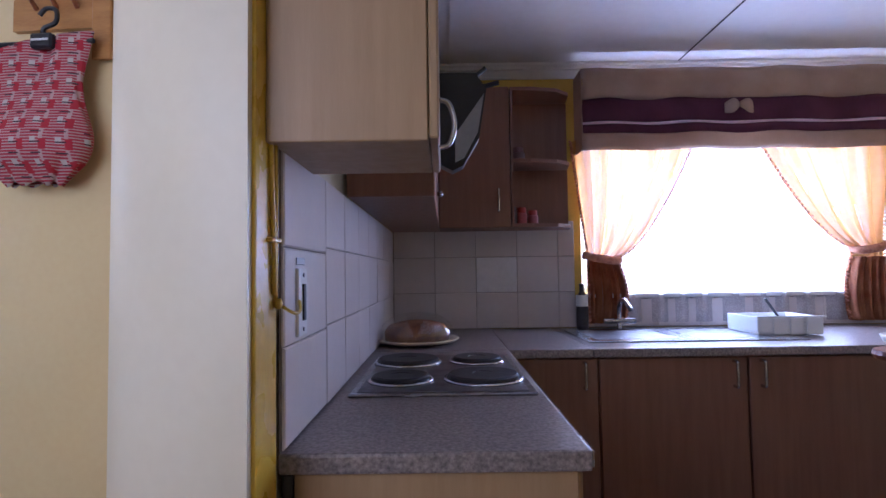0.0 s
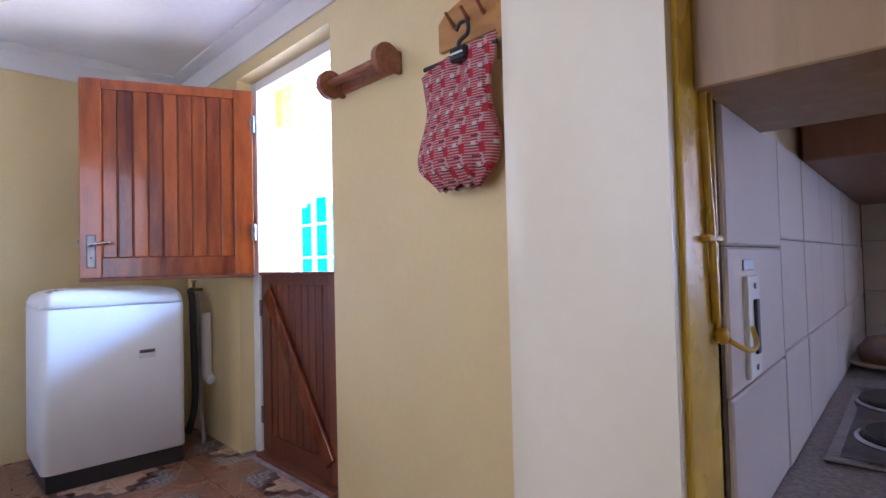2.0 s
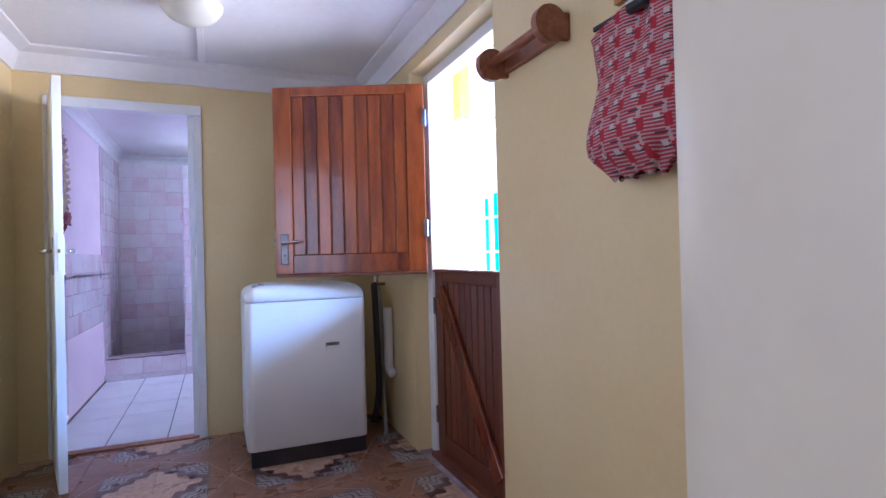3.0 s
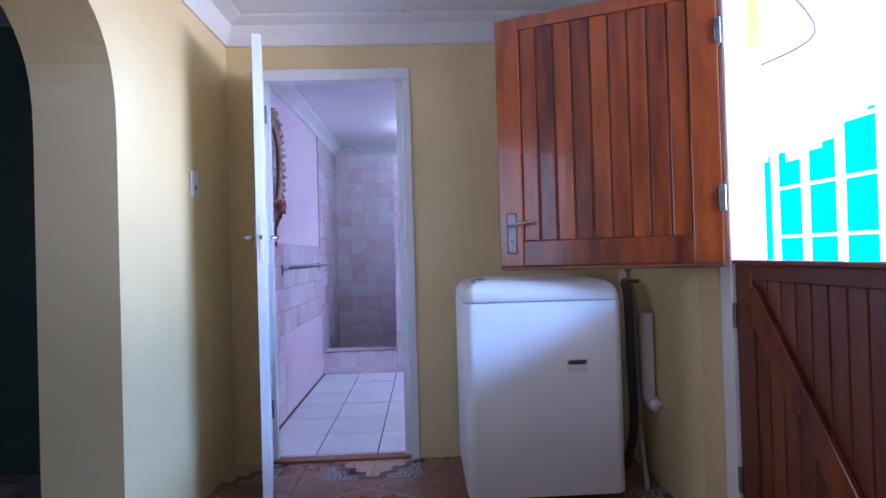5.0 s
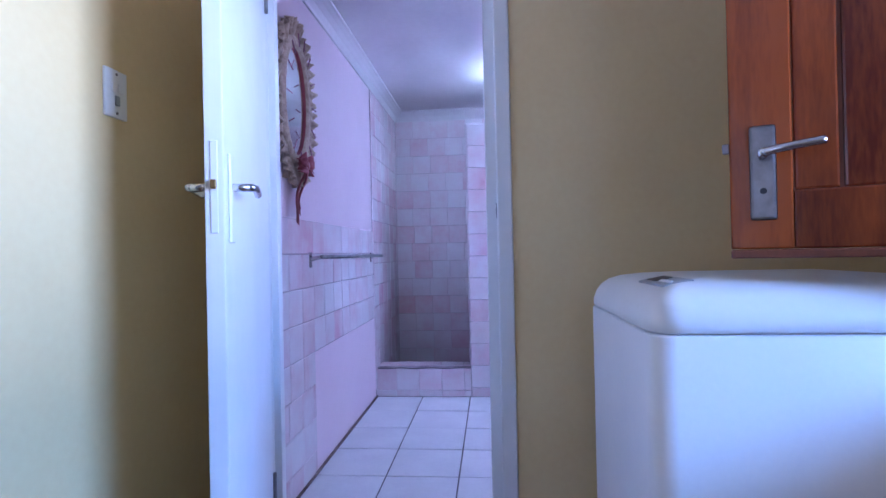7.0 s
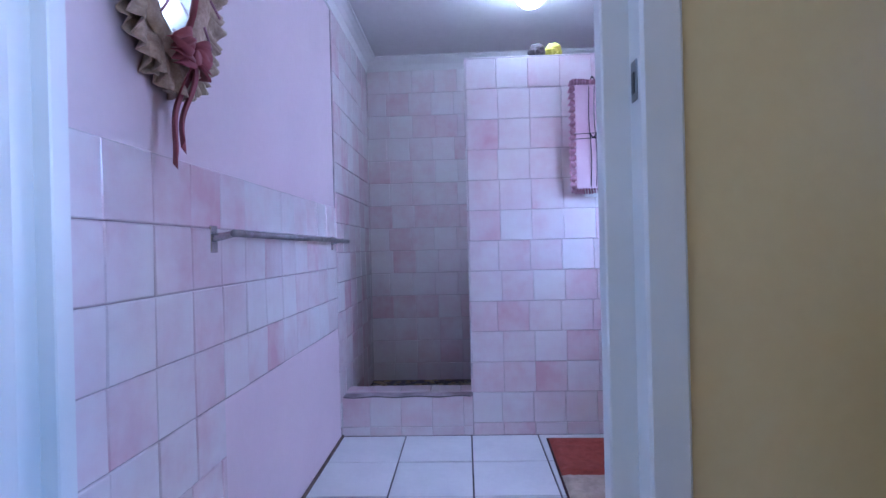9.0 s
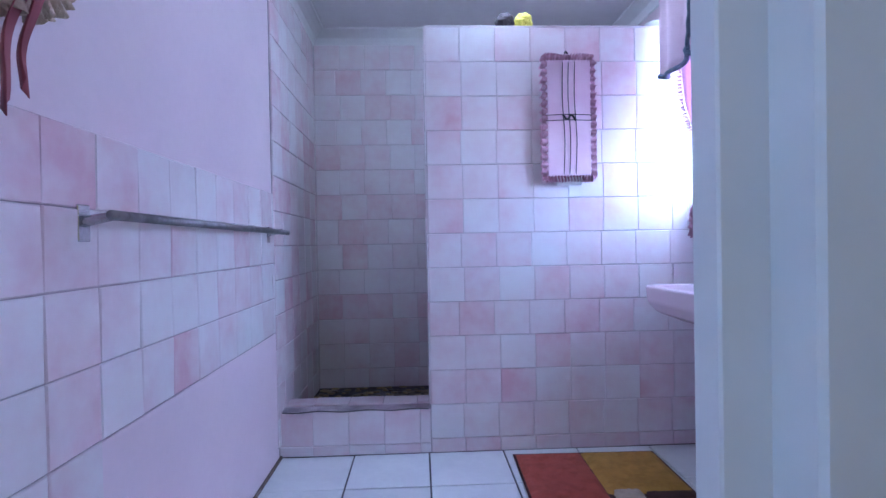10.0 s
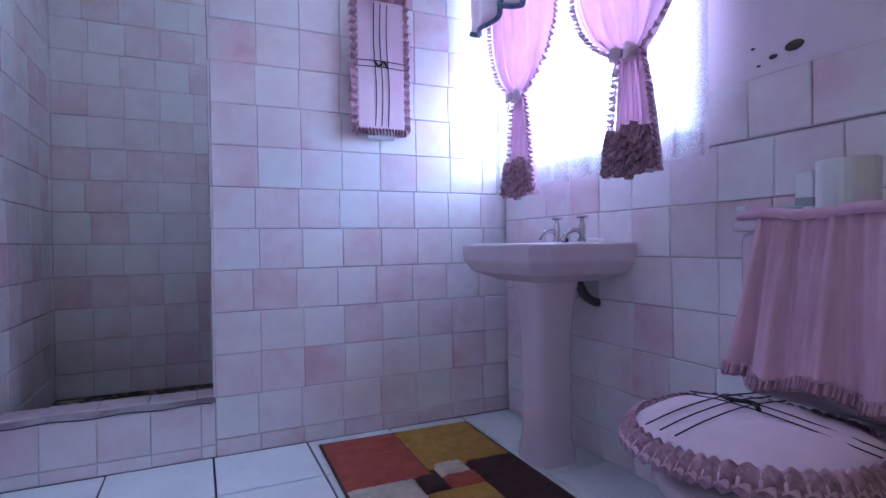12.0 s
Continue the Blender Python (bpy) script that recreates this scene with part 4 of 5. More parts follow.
part("ribbon_tail", tail(-0.035, 0.2, 0.034, 0.0), ribbon_red, mi, "long dusty red ribbon tail", True)
part("ribbon_tail", tail(0.03, 0.25, 0.034, 1.5), ribbon_red, mi, "long dusty red ribbon tail", True)
b = bmesh.new()
for s in (-1, 1):
    for k in range(3):
        grid(10, 4, lambda u, v, s=s, k=k: (s * (0.01 + 0.075 * u) * (1 - 0.12 * k), 0.065 + 0.02 * math.sin(3.1 * u) + 0.012 * math.sin(9 * v + k), -AH - 0.03 + (v - 0.5) * 0.07 * math.sin(math.pi * (0.15 + 0.8 * u)) - 0.025 * k * u), b, 0.002)
rod((0, 0.07, -AH - 0.05), (0, 0.085, -AH - 0.05), 0.018, 10, bm=b)
part("bow", b, ribbon_red, mi, "gathered rose bow", True)

# quilted holder on the partition
qh = thing("quilted_holder", pose(BX + 0.004, 2.522, 1.6), "pink quilted toilet-roll holder with mauve frill", "wall holder")
W2, H2 = 0.115, 0.285
part("pad", box(0.0, 0.055, -W2, W2, -H2, H2, 0.02, 3), cloth_pale, qh, smooth=True)
for i, y in enumerate((-0.028, 0.0, 0.03)):
    part("stitch_line", tube([(0.0565, y, -H2 + 0.02), (0.0575, y + 0.006, -0.1), (0.057, y - 0.004, 0.1), (0.0565, y, H2 - 0.02)], 0.0022, 6), stitch, qh)
for z in (-0.012, 0.014):
    part("stitch_line", tube([(0.056, -W2 + 0.005, z), (0.0585, 0, z + 0.003), (0.056, W2 - 0.005, z)], 0.0022, 6), stitch, qh)
part("cord_bow", tube([(0.06, -0.03, 0.015), (0.066, -0.012, -0.008), (0.07, 0.008, 0.012), (0.062, 0.03, -0.012)], 0.005, 6), stitch, qh)


def around(u):
    s = (u % 1.0) * 4
    k, f = int(s) % 4, s - int(s)
    c = ((-W2, -H2), (W2, -H2), (W2, H2), (-W2, H2), (-W2, -H2))
    return (0.04, c[k][0] + (c[k + 1][0] - c[k][0]) * f, c[k][1] + (c[k + 1][1] - c[k][1]) * f)


for k in range(2):
    def ruche(u, v, k=k):
        p = Vector(around(u))
        d = Vector((0.0, p.y / W2 if abs(p.y) > W2 - 0.001 else 0, p.z / H2 if abs(p.z) > H2 - 0.001 else 0))
        return p + d.normalized() * (0.028 * v - 0.012) + Vector((0.016 + 0.011 * math.sin(2 * math.pi * 62 * u + 2 * k) * (0.4 + v) - 0.02 * k, 0.005 * math.sin(400 * u) * v, 0.005 * math.cos(430 * u) * v))
    part("frill", grid(420, 3, ruche), cloth_pink if k else frill_dark, qh, "gathered frill with dark edging", True)
part("toilet_roll", rod((0.03, -0.06, -H2 - 0.008), (0.03, 0.06, -H2 - 0.008), 0.024, 24), plastic_white, qh, "white paper roll peeping out below")
part("hanging_loop", tube([(0.02, -0.015, H2 + 0.01), (0.015, 0, H2 + 0.045), (0.02, 0.015, H2 + 0.01)], 0.004, 6), stitch, qh)

# sponges and a small bottle on the partition
for x, mat_s, lab in ((2.24, foam_dark, "dark net body sponge on the partition"), (2.33, foam_yellow, "yellow bath sponge on the partition")):
    sp = thing("sponge", pose(BX - 0.05, x, 2.066), lab, "sponge")
    b = bmesh.new()
    bmesh.ops.create_icosphere(b, subdivisions=4, radius=0.045)
    for v in b.verts:
        v.co *= 1 + 0.22 * noise.noise(v.co * 45) + 0.1 * noise.noise(v.co * 110)
        v.co.z = max(-0.035, v.co.z * 0.85)
    bmesh.ops.translate(b, verts=b.verts, vec=(0, 0, 0.035))
    part("foam", b, mat_s, sp, smooth=False)
wb = thing("soap_dish", pose(BX - 0.05, 3.0, 2.066), "small white soap dish on the partition", "soap dish")
part("dish", lathe([(0.03, 0), (0.05, 0.012), (0.055, 0.025), (0.045, 0.02), (0.01, 0.01)], 20), plastic_white, wb, smooth=True)
part("soap", box(-0.025, 0.025, -0.018, 0.018, 0.012, 0.034, 0.008, 2), grey_plastic, wb)

# ceiling lamp, lit
bl = thing("bathroom_lamp", pose(-6.45, 2.2, Z_BATH), "lit white globe lamp on the bathroom ceiling", "lamp")
part("lamp_base", lathe([(0.06, -0.03), (0.07, -0.02), (0.07, -0.001)]), plastic_white, bl)
part("globe", lathe([(0.01, -0.13), (0.05, -0.122), (0.078, -0.095), (0.085, -0.065), (0.075, -0.035), (0.06, -0.026)], 28), lamp_lit, bl, "glowing opal globe", True)

# window, net and curtains
win = thing("window_1", pose(0, BN, 0), "white steel bathroom window behind net curtain", "window", kind="structure")
for a, c in ((wx0, wx0 + 0.04), ((wx0 + wx1) / 2 - 0.02, (wx0 + wx1) / 2 + 0.02), (wx1 - 0.04, wx1)):
    part("window_frame", box(a, c, 0.11, 0.15, wz0, wz1, 0.004), white_paint, win)
for z in (wz0, wz0 + 0.62, wz1 - 0.04):
    part("window_frame", box(wx0, wx1, 0.112, 0.148, z, z + 0.035, 0.004), white_paint, win)
part("window_sill", box(wx0 - 0.02, wx1 + 0.02, -0.03, 0.11, wz0 - 0.02, wz0, 0.004), white_paint, win)
for a, c in ((wx0, -5.92), (-5.92, wx1)):
    pane = part("pane", box(a + 0.02, c - 0.02, 0.128, 0.131, wz0, wz1), glass, win)
    pane.visible_shadow = False
net = thing("net_curtain", pose(0, 3.11, 0), "white lace net curtain over the bathroom window", "curtain")
part("net", grid(160, 12, lambda u, v: (-6.49 + 1.2 * u, 0.018 * math.sin(60 * u + 0.6 * math.sin(14 * u)) * (1 - 0.4 * v), 1.07 + 1.06 * v + 0.008 * math.sin(95 * u) * (1 - v))), white_lace, net, smooth=True)
part("curtain_rod", rod((-6.5, 0, 2.14), (-5.25, 0, 2.14), 0.009), plastic_white, net)


def tied_curtain(x_top0, x_top1, x_tie, w_tie, x_bot, w_bot, label, z_tie, z_bot):
    cu = thing("tied_curtain", pose(0, 3.03, 0), label, "curtain", "tied curtains at the bathroom window")
    top = 2.16

    def shape(u, v):
        z = z_bot + (top - z_bot) * v
        if z > z_tie:
            f = 1 - (1 - (z - z_tie) / (top - z_tie)) ** 6
            c0, c1 = x_tie - w_tie / 2, x_tie + w_tie / 2
            a, c = c0 + (x_top0 - c0) * f, c1 + (x_top1 - c1) * f
        else:
            f = ((z_tie - z) / (z_tie - z_bot)) ** 0.6
            a, c = x_tie - w_tie / 2 + (x_bot - w_bot / 2 - x_tie + w_tie / 2) * f, x_tie + w_tie / 2 + (x_bot + w_bot / 2 - x_tie - w_tie / 2) * f
        wv = 0.022 * math.sin(38 * u + 2 * math.sin(5 * u)) + 0.008 * math.sin(81 * u + 3 * v)
        return Vector((a + (c - a) * u, wv * (0.6 + 0.8 * abs(z - z_tie)), z))
    part("cloth", grid(70, 50, shape, thick=0.0015), pink_sheer, cu, smooth=True)
    for side in (0.0, 1.0):
        sg = -1 if side == 0 else 1
        part("frill", grid(480, 2, lambda u, v: shape(side, 1 - u) + Vector((sg * (0.022 * v + 0.003 * math.sin(310 * u)), -0.006 + 0.006 * math.sin(390 * u) * (0.3 + v), 0.003 * math.sin(200 * u) * v))), cloth_pink, cu, "gathered side frill", True)
        part("frill_cord", grid(480, 1, lambda u, v: shape(side, 1 - u) + Vector((sg * (0.015 + 0.008 * v + 0.003 * math.sin(310 * u)), -0.014 + 0.006 * math.sin(390 * u), 0))), frill_dark, cu)
    for k in range(5):
        part("hem_frill", grid(120, 3, lambda u, v: Vector((x_bot + (u - 0.5) * (w_bot + 0.03 - 0.018 * k), -0.022 - 0.012 * v + 0.014 * math.sin(105 * u + k), z_bot + 0.028 * k - 0.032 * v + 0.03 + 0.012 * math.sin(9 * u + 0.7 * k) + 0.006 * math.sin(33 * u))), thick=0.002), frill_dark, cu, "dark ruched hem", True)
    b = lathe([(0.02, -0.02), (0.03, 0.0), (0.02, 0.02)], 16, m=pose(x_tie, 0, z_tie) @ Matrix.Diagonal((w_tie / 0.05, 1.1, 1, 1)))
    for s in (-1, 1):
        grid(8, 2, lambda u, v, s=s: (x_tie - 0.03 - 0.012 * u * (1 + s), -0.035 - 0.01 * math.sin(3 * u), z_tie - 0.01 - 0.17 * u * (1 if s > 0 else 0.7) + 0.0 * v + 0.03 * (v - 0.5) * (1 - u)), b, 0.002)
        grid(8, 3, lambda u, v, s=s: (x_tie + s * 0.06 * u, -0.035 - 0.015 * math.sin(3.1 * u), z_tie + (v - 0.5) * 0.05 * math.sin(math.pi * (0.15 + 0.8 * u))), b, 0.002)
    part("tie_back", b, cloth_pale, cu, "pale pink bow tie-back", True)
    return cu


tied_curtain(-6.38, -5.86, -6.14, 0.07, -6.13, 0.2, "pink frilled curtain tied with a bow", 1.434, 1.02)
tied_curtain(-5.8, -5.27, -5.51, 0.08, -5.5, 0.205, "pink frilled curtain tied with a bow", 1.404, 1.03)
va = thing("valance", pose(0, 2.95, 0), "white scalloped window valance with blue-grey trim", "valance")


def val_low(u):
    return 1.83 - 0.07 * abs(math.sin(math.pi * (u * 4 + 0.15))) ** 0.6


part("valance_cloth", grid(110, 10, lambda u, v: (-6.42 + 1.25 * u, 0.02 * math.sin(45 * u), val_low(u) + (2.3 - val_low(u)) * v), thick=0.002), cloth_pale, va, smooth=True)
blue_trim = material("blue_grey_trim", (0.14, 0.18, 0.24), (0.07, 0.09, 0.13), rough=0.9, scale=60, fine=200, bump=0.3)
part("trim_frill", tube([(-6.42 + 1.25 * k / 60, 0.02 * math.sin(45 * k / 60) - 0.004, val_low(k / 60)) for k in range(61)], 0.012, 6), blue_trim, va, smooth=True)
part("trim_frill", tube([(-6.06 - 0.06 * k / 13 + 0.008 * (k % 2), -0.02, 2.28 - 0.037 * k) for k in range(14)], 0.012, 6), blue_trim, va, smooth=True)

# toilet covers
lc = thing("toilet_lid_cover", pose(-4.95, 2.8, 0.408), "quilted pink toilet lid cover with frilled edge", "toilet cover")


def lid_edge(a):
    x = 0.238 * math.cos(a)
    y = (0.265 if math.sin(a) < 0 else 0.2) * math.sin(a)
    return x, y


b = grid(64, 14, lambda u, v: (lid_edge(2 * math.pi * u)[0] * v, lid_edge(2 * math.pi * u)[1] * v, 0.045 * (1 - v ** 5) + 0.004 * noise.noise(Vector((9 * u, 6 * v, 0))) + 0.02))
bmesh.ops.remove_doubles(b, verts=b.verts, dist=0.0004)
part("quilt", b, cloth_pale, lc, smooth=True)
part("lid", lathe([(0.9, 0.0), (0.95, 0.01), (0.9, 0.02), (0.01, 0.022)], 40, m=Matrix(((0.22, 0, 0, 0), (0, 0.235, 0, -0.03), (0, 0, 1, 0), (0, 0, 0, 1)))), ceramic_pink, lc, smooth=True)
for k in range(3):
    part("frill", grid(360, 3, lambda u, v: (lid_edge(2 * math.pi * u)[0] * (0.91 + 0.11 * v + 0.008 * k), lid_edge(2 * math.pi * u)[1] * (0.91 + 0.11 * v + 0.008 * k), 0.045 - 0.022 * v * v - 0.008 * k + 0.004 * math.sin(2 * math.pi * 58 * u + 2 * k + 2 * math.sin(40 * u))), thick=0.002), (frill_dark, cloth_pink, frill_dark)[k], lc, "gathered two-tone frill", True)
for o in (-0.065, -0.03, 0.005):
    part("stitch_line", tube([(o - 0.01, -0.22, 0.056), (o - 0.02, -0.12, 0.068), (o - 0.04, 0.02, 0.069), (o - 0.05, 0.16, 0.058)], 0.0015, 6), stitch, lc)
for o in (0.0, 0.035):
    part("stitch_line", tube([(-0.215, o + 0.03, 0.05), (-0.08, o + 0.01, 0.069), (0.06, o, 0.069), (0.21, o + 0.01, 0.05)], 0.0015, 6), stitch, lc)
part("cord_bow", tube([(-0.1, 0.03, 0.072), (-0.06, 0.005, 0.078), (-0.03, 0.03, 0.075), (0.0, 0.005, 0.073)], 0.005, 6), stitch, lc)
cc = thing("cistern_cover", pose(-4.85, 2.955, 0), "gathered pink cotton cistern cover with frilled hem", "cistern cover")


def drape(u, v):
    x = -0.24 + 0.48 * u
    z = 0.875 - 0.36 * v
    fold = 0.016 * math.sin(42 * u + 2 * math.sin(7 * u)) * (0.25 + v) + 0.006 * math.sin(100 * u)
    back = 0.2 * max(0, abs(u - 0.5) - 0.42) / 0.08
    return (x * (1 + 0.24 * v), fold - 0.035 * v + back, z + 0.012 * math.sin(20 * u) * v)


part("skirt", grid(130, 24, drape, thick=0.002), cloth_pink, cc, smooth=True)
part("top", grid(40, 8, lambda u, v: (-0.24 + 0.48 * u, 0.21 * v, 0.878 + 0.006 * math.sin(40 * u) * math.sin(9 * v)), thick=0.002), cloth_pink, cc, smooth=True)
for k in range(2):
    part("hem_frill", grid(260, 3, lambda u, v: Vector(drape(u, 1.0)) + Vector((0, -0.01 * v + 0.007 * math.sin(420 * u + k), 0.01 - 0.024 * v + 0.005 * k)), thick=0.002), (frill_dark, cloth_pink)[k], cc, "gathered hem frill", True)
part("gather_band", tube([(-0.24 + 0.48 * k / 20, -0.008 + 0.006 * math.sin(5 * k), 0.876 + 0.004 * math.sin(7 * k)) for k in range(21)], 0.012, 6), cloth_pink, cc, smooth=True)
tp = thing("toilet_roll", pose(-4.9, 3.02, 0.884), "white toilet paper roll standing on the cistern", "toilet roll")
b = lathe([(0.022, 0.0), (0.055, 0.0), (0.056, 0.004), (0.056, 0.096), (0.055, 0.1), (0.022, 0.1), (0.022, 0.02)], 32)
part("paper", b, plastic_white, tp, smooth=False)
part("core", lathe([(0.0215, 0.002), (0.0215, 0.098), (0.0205, 0.098), (0.0205, 0.002)], 24), rubber_dark, tp)
bx = thing("small_box", pose(-5.0, 3.05, 0.884), "small grey and white carton on the cistern", "box")
part("carton", box(-0.02, 0.02, -0.012, 0.03, 0, 0.09, 0.002), plastic_white, bx)
part("carton_label", box(-0.0205, 0.0205, -0.013, 0.0305, 0.01, 0.03, 0.001), grey_plastic, bx)
tb = thing("toothbrush", pose(-5.06, 3.0, 0.886), "pale green toothbrush lying on the cistern", "toothbrush")
part("handle", tube([(-0.06, 0, 0.004), (0.0, 0.01, 0.006), (0.07, 0.015, 0.005)], 0.004, 6), material("pale_green_plastic", (0.3, 0.55, 0.45), rough=0.3, bump=0), tb, smooth=True)
part("bristles", box(-0.075, -0.05, -0.006, 0.006, 0.004, 0.016, 0.002), plastic_white, tb)

# rug
rg = thing("bath_mat", pose(-5.93, 2.545, 0.004, 0, 0, -1.5), "shaggy bath mat in red, ochre, cream and dark blocks", "rug")
rug_cols = {n: material("rug_" + n, c, tuple(v * 0.75 for v in c), rough=0.95, scale=25, fine=350, bump=0.6) for n, c in (("red", (0.36, 0.07, 0.045)), ("ochre", (0.42, 0.22, 0.035)), ("dark", (0.055, 0.014, 0.014)), ("cream", (0.55, 0.45, 0.36)))}
part("backing", box(-0.5, 0.5, -0.335, 0.335, 0, 0.006, 0.003), rug_cols["dark"], rg)
blocks = [(-0.49, -0.03, -0.325, -0.02, "red"), (-0.49, -0.07, -0.018, 0.325, "ochre"), (-0.1, 0.49, 0.13, 0.325, "dark"), (-0.028, 0.1, -0.09, 0.0, "dark"), (-0.1, 0.0, 0.002, 0.12, "cream"), (-0.028, 0.2, -0.325, -0.092, "cream"), (0.002, 0.1, 0.002, 0.128, "red"), (0.102, 0.3, -0.09, 0.128, "ochre"), (0.202, 0.49, -0.325, -0.092, "red"), (0.302, 0.49, -0.09, 0.128, "dark")]
for x0, x1, y0, y1, n in blocks:
    nu, nv = max(2, int((x1 - x0) / 0.012)), max(2, int((y1 - y0) / 0.012))
    def pile(u, v, x0=x0, x1=x1, y0=y0, y1=y1):
        e = min(u, 1 - u, v, 1 - v)
        return (x0 + (x1 - x0) * u, y0 + (y1 - y0) * v, 0.006 + 0.014 * min(1, e * 12) + 0.004 * noise.noise(Vector((80 * (x0 + (x1 - x0) * u), 80 * (y0 + (y1 - y0) * v), 0))))
    part("pile_block", grid(nu, nv, pile), rug_cols[n], rg, n + " pile", True)

# broken plaster holes above the tiles
chip = material("dark_plaster_hole", (0.1, 0.06, 0.05), (0.05, 0.03, 0.03), rough=0.95, scale=30)
for k, (x, z, r) in enumerate(((-5.105, 1.315, 0.017), (-5.16, 1.303, 0.008), (-5.216, 1.341, 0.004), (-5.2, 1.29, 0.004))):
    h = thing("wall_hole", pose(x, BN - 0.0015, z, 90, 0, 0), "chipped dark screw hole in pink plaster", "hole", "chipped holes above the tiles")
    part("hole", lathe([(r, -0.001), (r * 0.9, 0.0015), (0.001, 0.001)], 9, sx=1.5, sy=0.8), chip, h)

# ---- kitchen things ----
sk = thing("wall_socket", K @ pose(0.0015, 0.1, 1.03), "white cooker isolator switch on the tiles", "switch")
part("plate", box(0.0, 0.009, -0.03, 0.03, -0.065, 0.065, 0.003, 2), plastic_white, sk)
part("rocker", box(0.009, 0.013, -0.008, 0.008, -0.035, 0.035, 0.001), black_plastic, sk)
part("slot", box(0.0, 0.004, -0.028, 0.03, 0.072, 0.086, 0.001), dull_metal, sk)
for z in (-0.052, 0.052):
    part("screw", rod((0.009, 0, z), (0.011, 0, z), 0.004, 8), dull_metal, sk)

bb = thing("cloth_bag", K @ pose(0.298, 0.66, 1.385) @ Matrix.Diagonal((0.8, 1, 0.82, 1)), "black and grey cloth bag hung from the wall cabinet", "bag")
prof = [(-0.04, 0.03), (0.02, 0.0), (0.06, 0.02), (0.12, 0.12), (0.15, 0.3), (0.11, 0.36), (-0.05, 0.36)]
part("cloth", prism(prof, -0.03, 0.03, None, Matrix(((1, 0, 0, 0), (0, 0, 1, 0), (0, 1, 0, 0), (0, 0, 0, 1)))), black_plastic, bb)
part("grey_panel", prism([(0.03, 0.03), (0.062, 0.045), (0.115, 0.14), (0.14, 0.28), (0.03, 0.13)], -0.038, -0.031, None, Matrix(((1, 0, 0, 0), (0, 0, 1, 0), (0, 1, 0, 0), (0, 0, 0, 1)))), grey_plastic, bb, "pale grey side panel")
for p, q in (((0.1, 0, 0.35), (0.15, 0, 0.39)), ((0.14, 0, 0.32), (0.2, 0, 0.335))):
    part("strap_end", rod(p, q, 0.009, 8), black_plastic, bb)
for x, y, z, r, h, c, lab in ((0.69, 1.9, 1.658, 0.035, 0.09, (0.25, 0.12, 0.14), "ornament"), (0.64, 1.88, 1.658, 0.014, 0.05, (0.75, 0.75, 0.75), "white"), (0.65, 1.88, 1.328, 0.026, 0.1, (0.05, 0.03, 0.04), "dark"), (0.7, 1.88, 1.328, 0.028, 0.095, (0.4, 0.03, 0.03), "red-lidded"), (0.76, 1.89, 1.328, 0.028, 0.08, (0.42, 0.05, 0.04), "red-lidded")):
    j = thing("spice_jar", K @ pose(x, y, z), lab + " small jar on the corner shelf", "jar", "jars on the corner shelf")
    part("jar", lathe([(r, 0), (r * 1.02, 0.01), (r, h * 0.65), (r * 0.75, h * 0.72)], 16), material(lab + "_jar", tuple(v * 0.8 + 0.05 for v in c), rough=0.3), j, smooth=True)
    part("lid", lathe([(r * 0.8, h * 0.7), (r * 0.85, h * 0.75), (r * 0.8, h), (0.002, h)], 16), material(lab + "_lid", c, rough=0.35), j)

kw = thing("window_2", K, "white steel kitchen window behind curtains", "window", kind="structure")
for x in (kx0, 1.58, 2.14, kx1 - 0.035):
    part("window_frame", box(x, x + 0.035, 2.11, 2.15, 0.96, 1.86, 0.004), white_paint, kw)
for z in (0.96, 1.82):
    part("window_frame", box(kx0, kx1, 2.112, 2.148, z, z + 0.04, 0.004), white_paint, kw)
part("window_sill", box(kx0 - 0.02, kx1 + 0.02, 1.97, 2.11, 0.935, 0.958, 0.004), white_paint, kw)
pn = part("pane", box(kx0 + 0.01, kx1 - 0.01, 2.128, 2.131, 0.98, 1.84), glass, kw)
pn.visible_shadow = False

pel = thing("pelmet", K @ pose(1.02, 1.86, 1.72), "beige and maroon padded window pelmet with bow", "pelmet")
zs = (0.0, 0.085, 0.135, 0.145, 0.27, 0.43)
for i, (mt, nm) in enumerate(((beige_cloth, "beige_band"), (maroon, "maroon_band"), (cloth_pale, "cord_band"), (maroon, "maroon_band"), (beige_cloth, "beige_band"))):
    part(nm, grid(60, 6, lambda u, v: (1.75 * u, -0.02 - 0.03 * math.sin(math.pi * v) * (1 if i in (0, 4) else 0.4) + 0.004 * math.sin(31 * u + i), zs[i] - 0.004 + (zs[i + 1] - zs[i] + 0.008) * v + 0.004 * math.sin(23 * u)), thick=0.004), mt, pel, smooth=True)
part("side_return", box(-0.004, 0.004, -0.03, 0.13, 0.0, 0.43, 0.003), beige_cloth, pel)
b = bmesh.new()
for s in (-1, 1):
    grid(8, 4, lambda u, v, s=s: (0.81 + s * 0.075 * u, -0.06 - 0.02 * math.sin(3.1 * u), 0.22 + (v - 0.5) * (0.02 + 0.055 * math.sin(2.6 * u)) - 0.02 * u), b, 0.003)
part("bow", b, beige_cloth, pel, "small cream bow", True)
red_frill = material("rust_frill", (0.62, 0.3, 0.18), (0.42, 0.17, 0.1), rough=0.9, scale=50, bump=0.3)
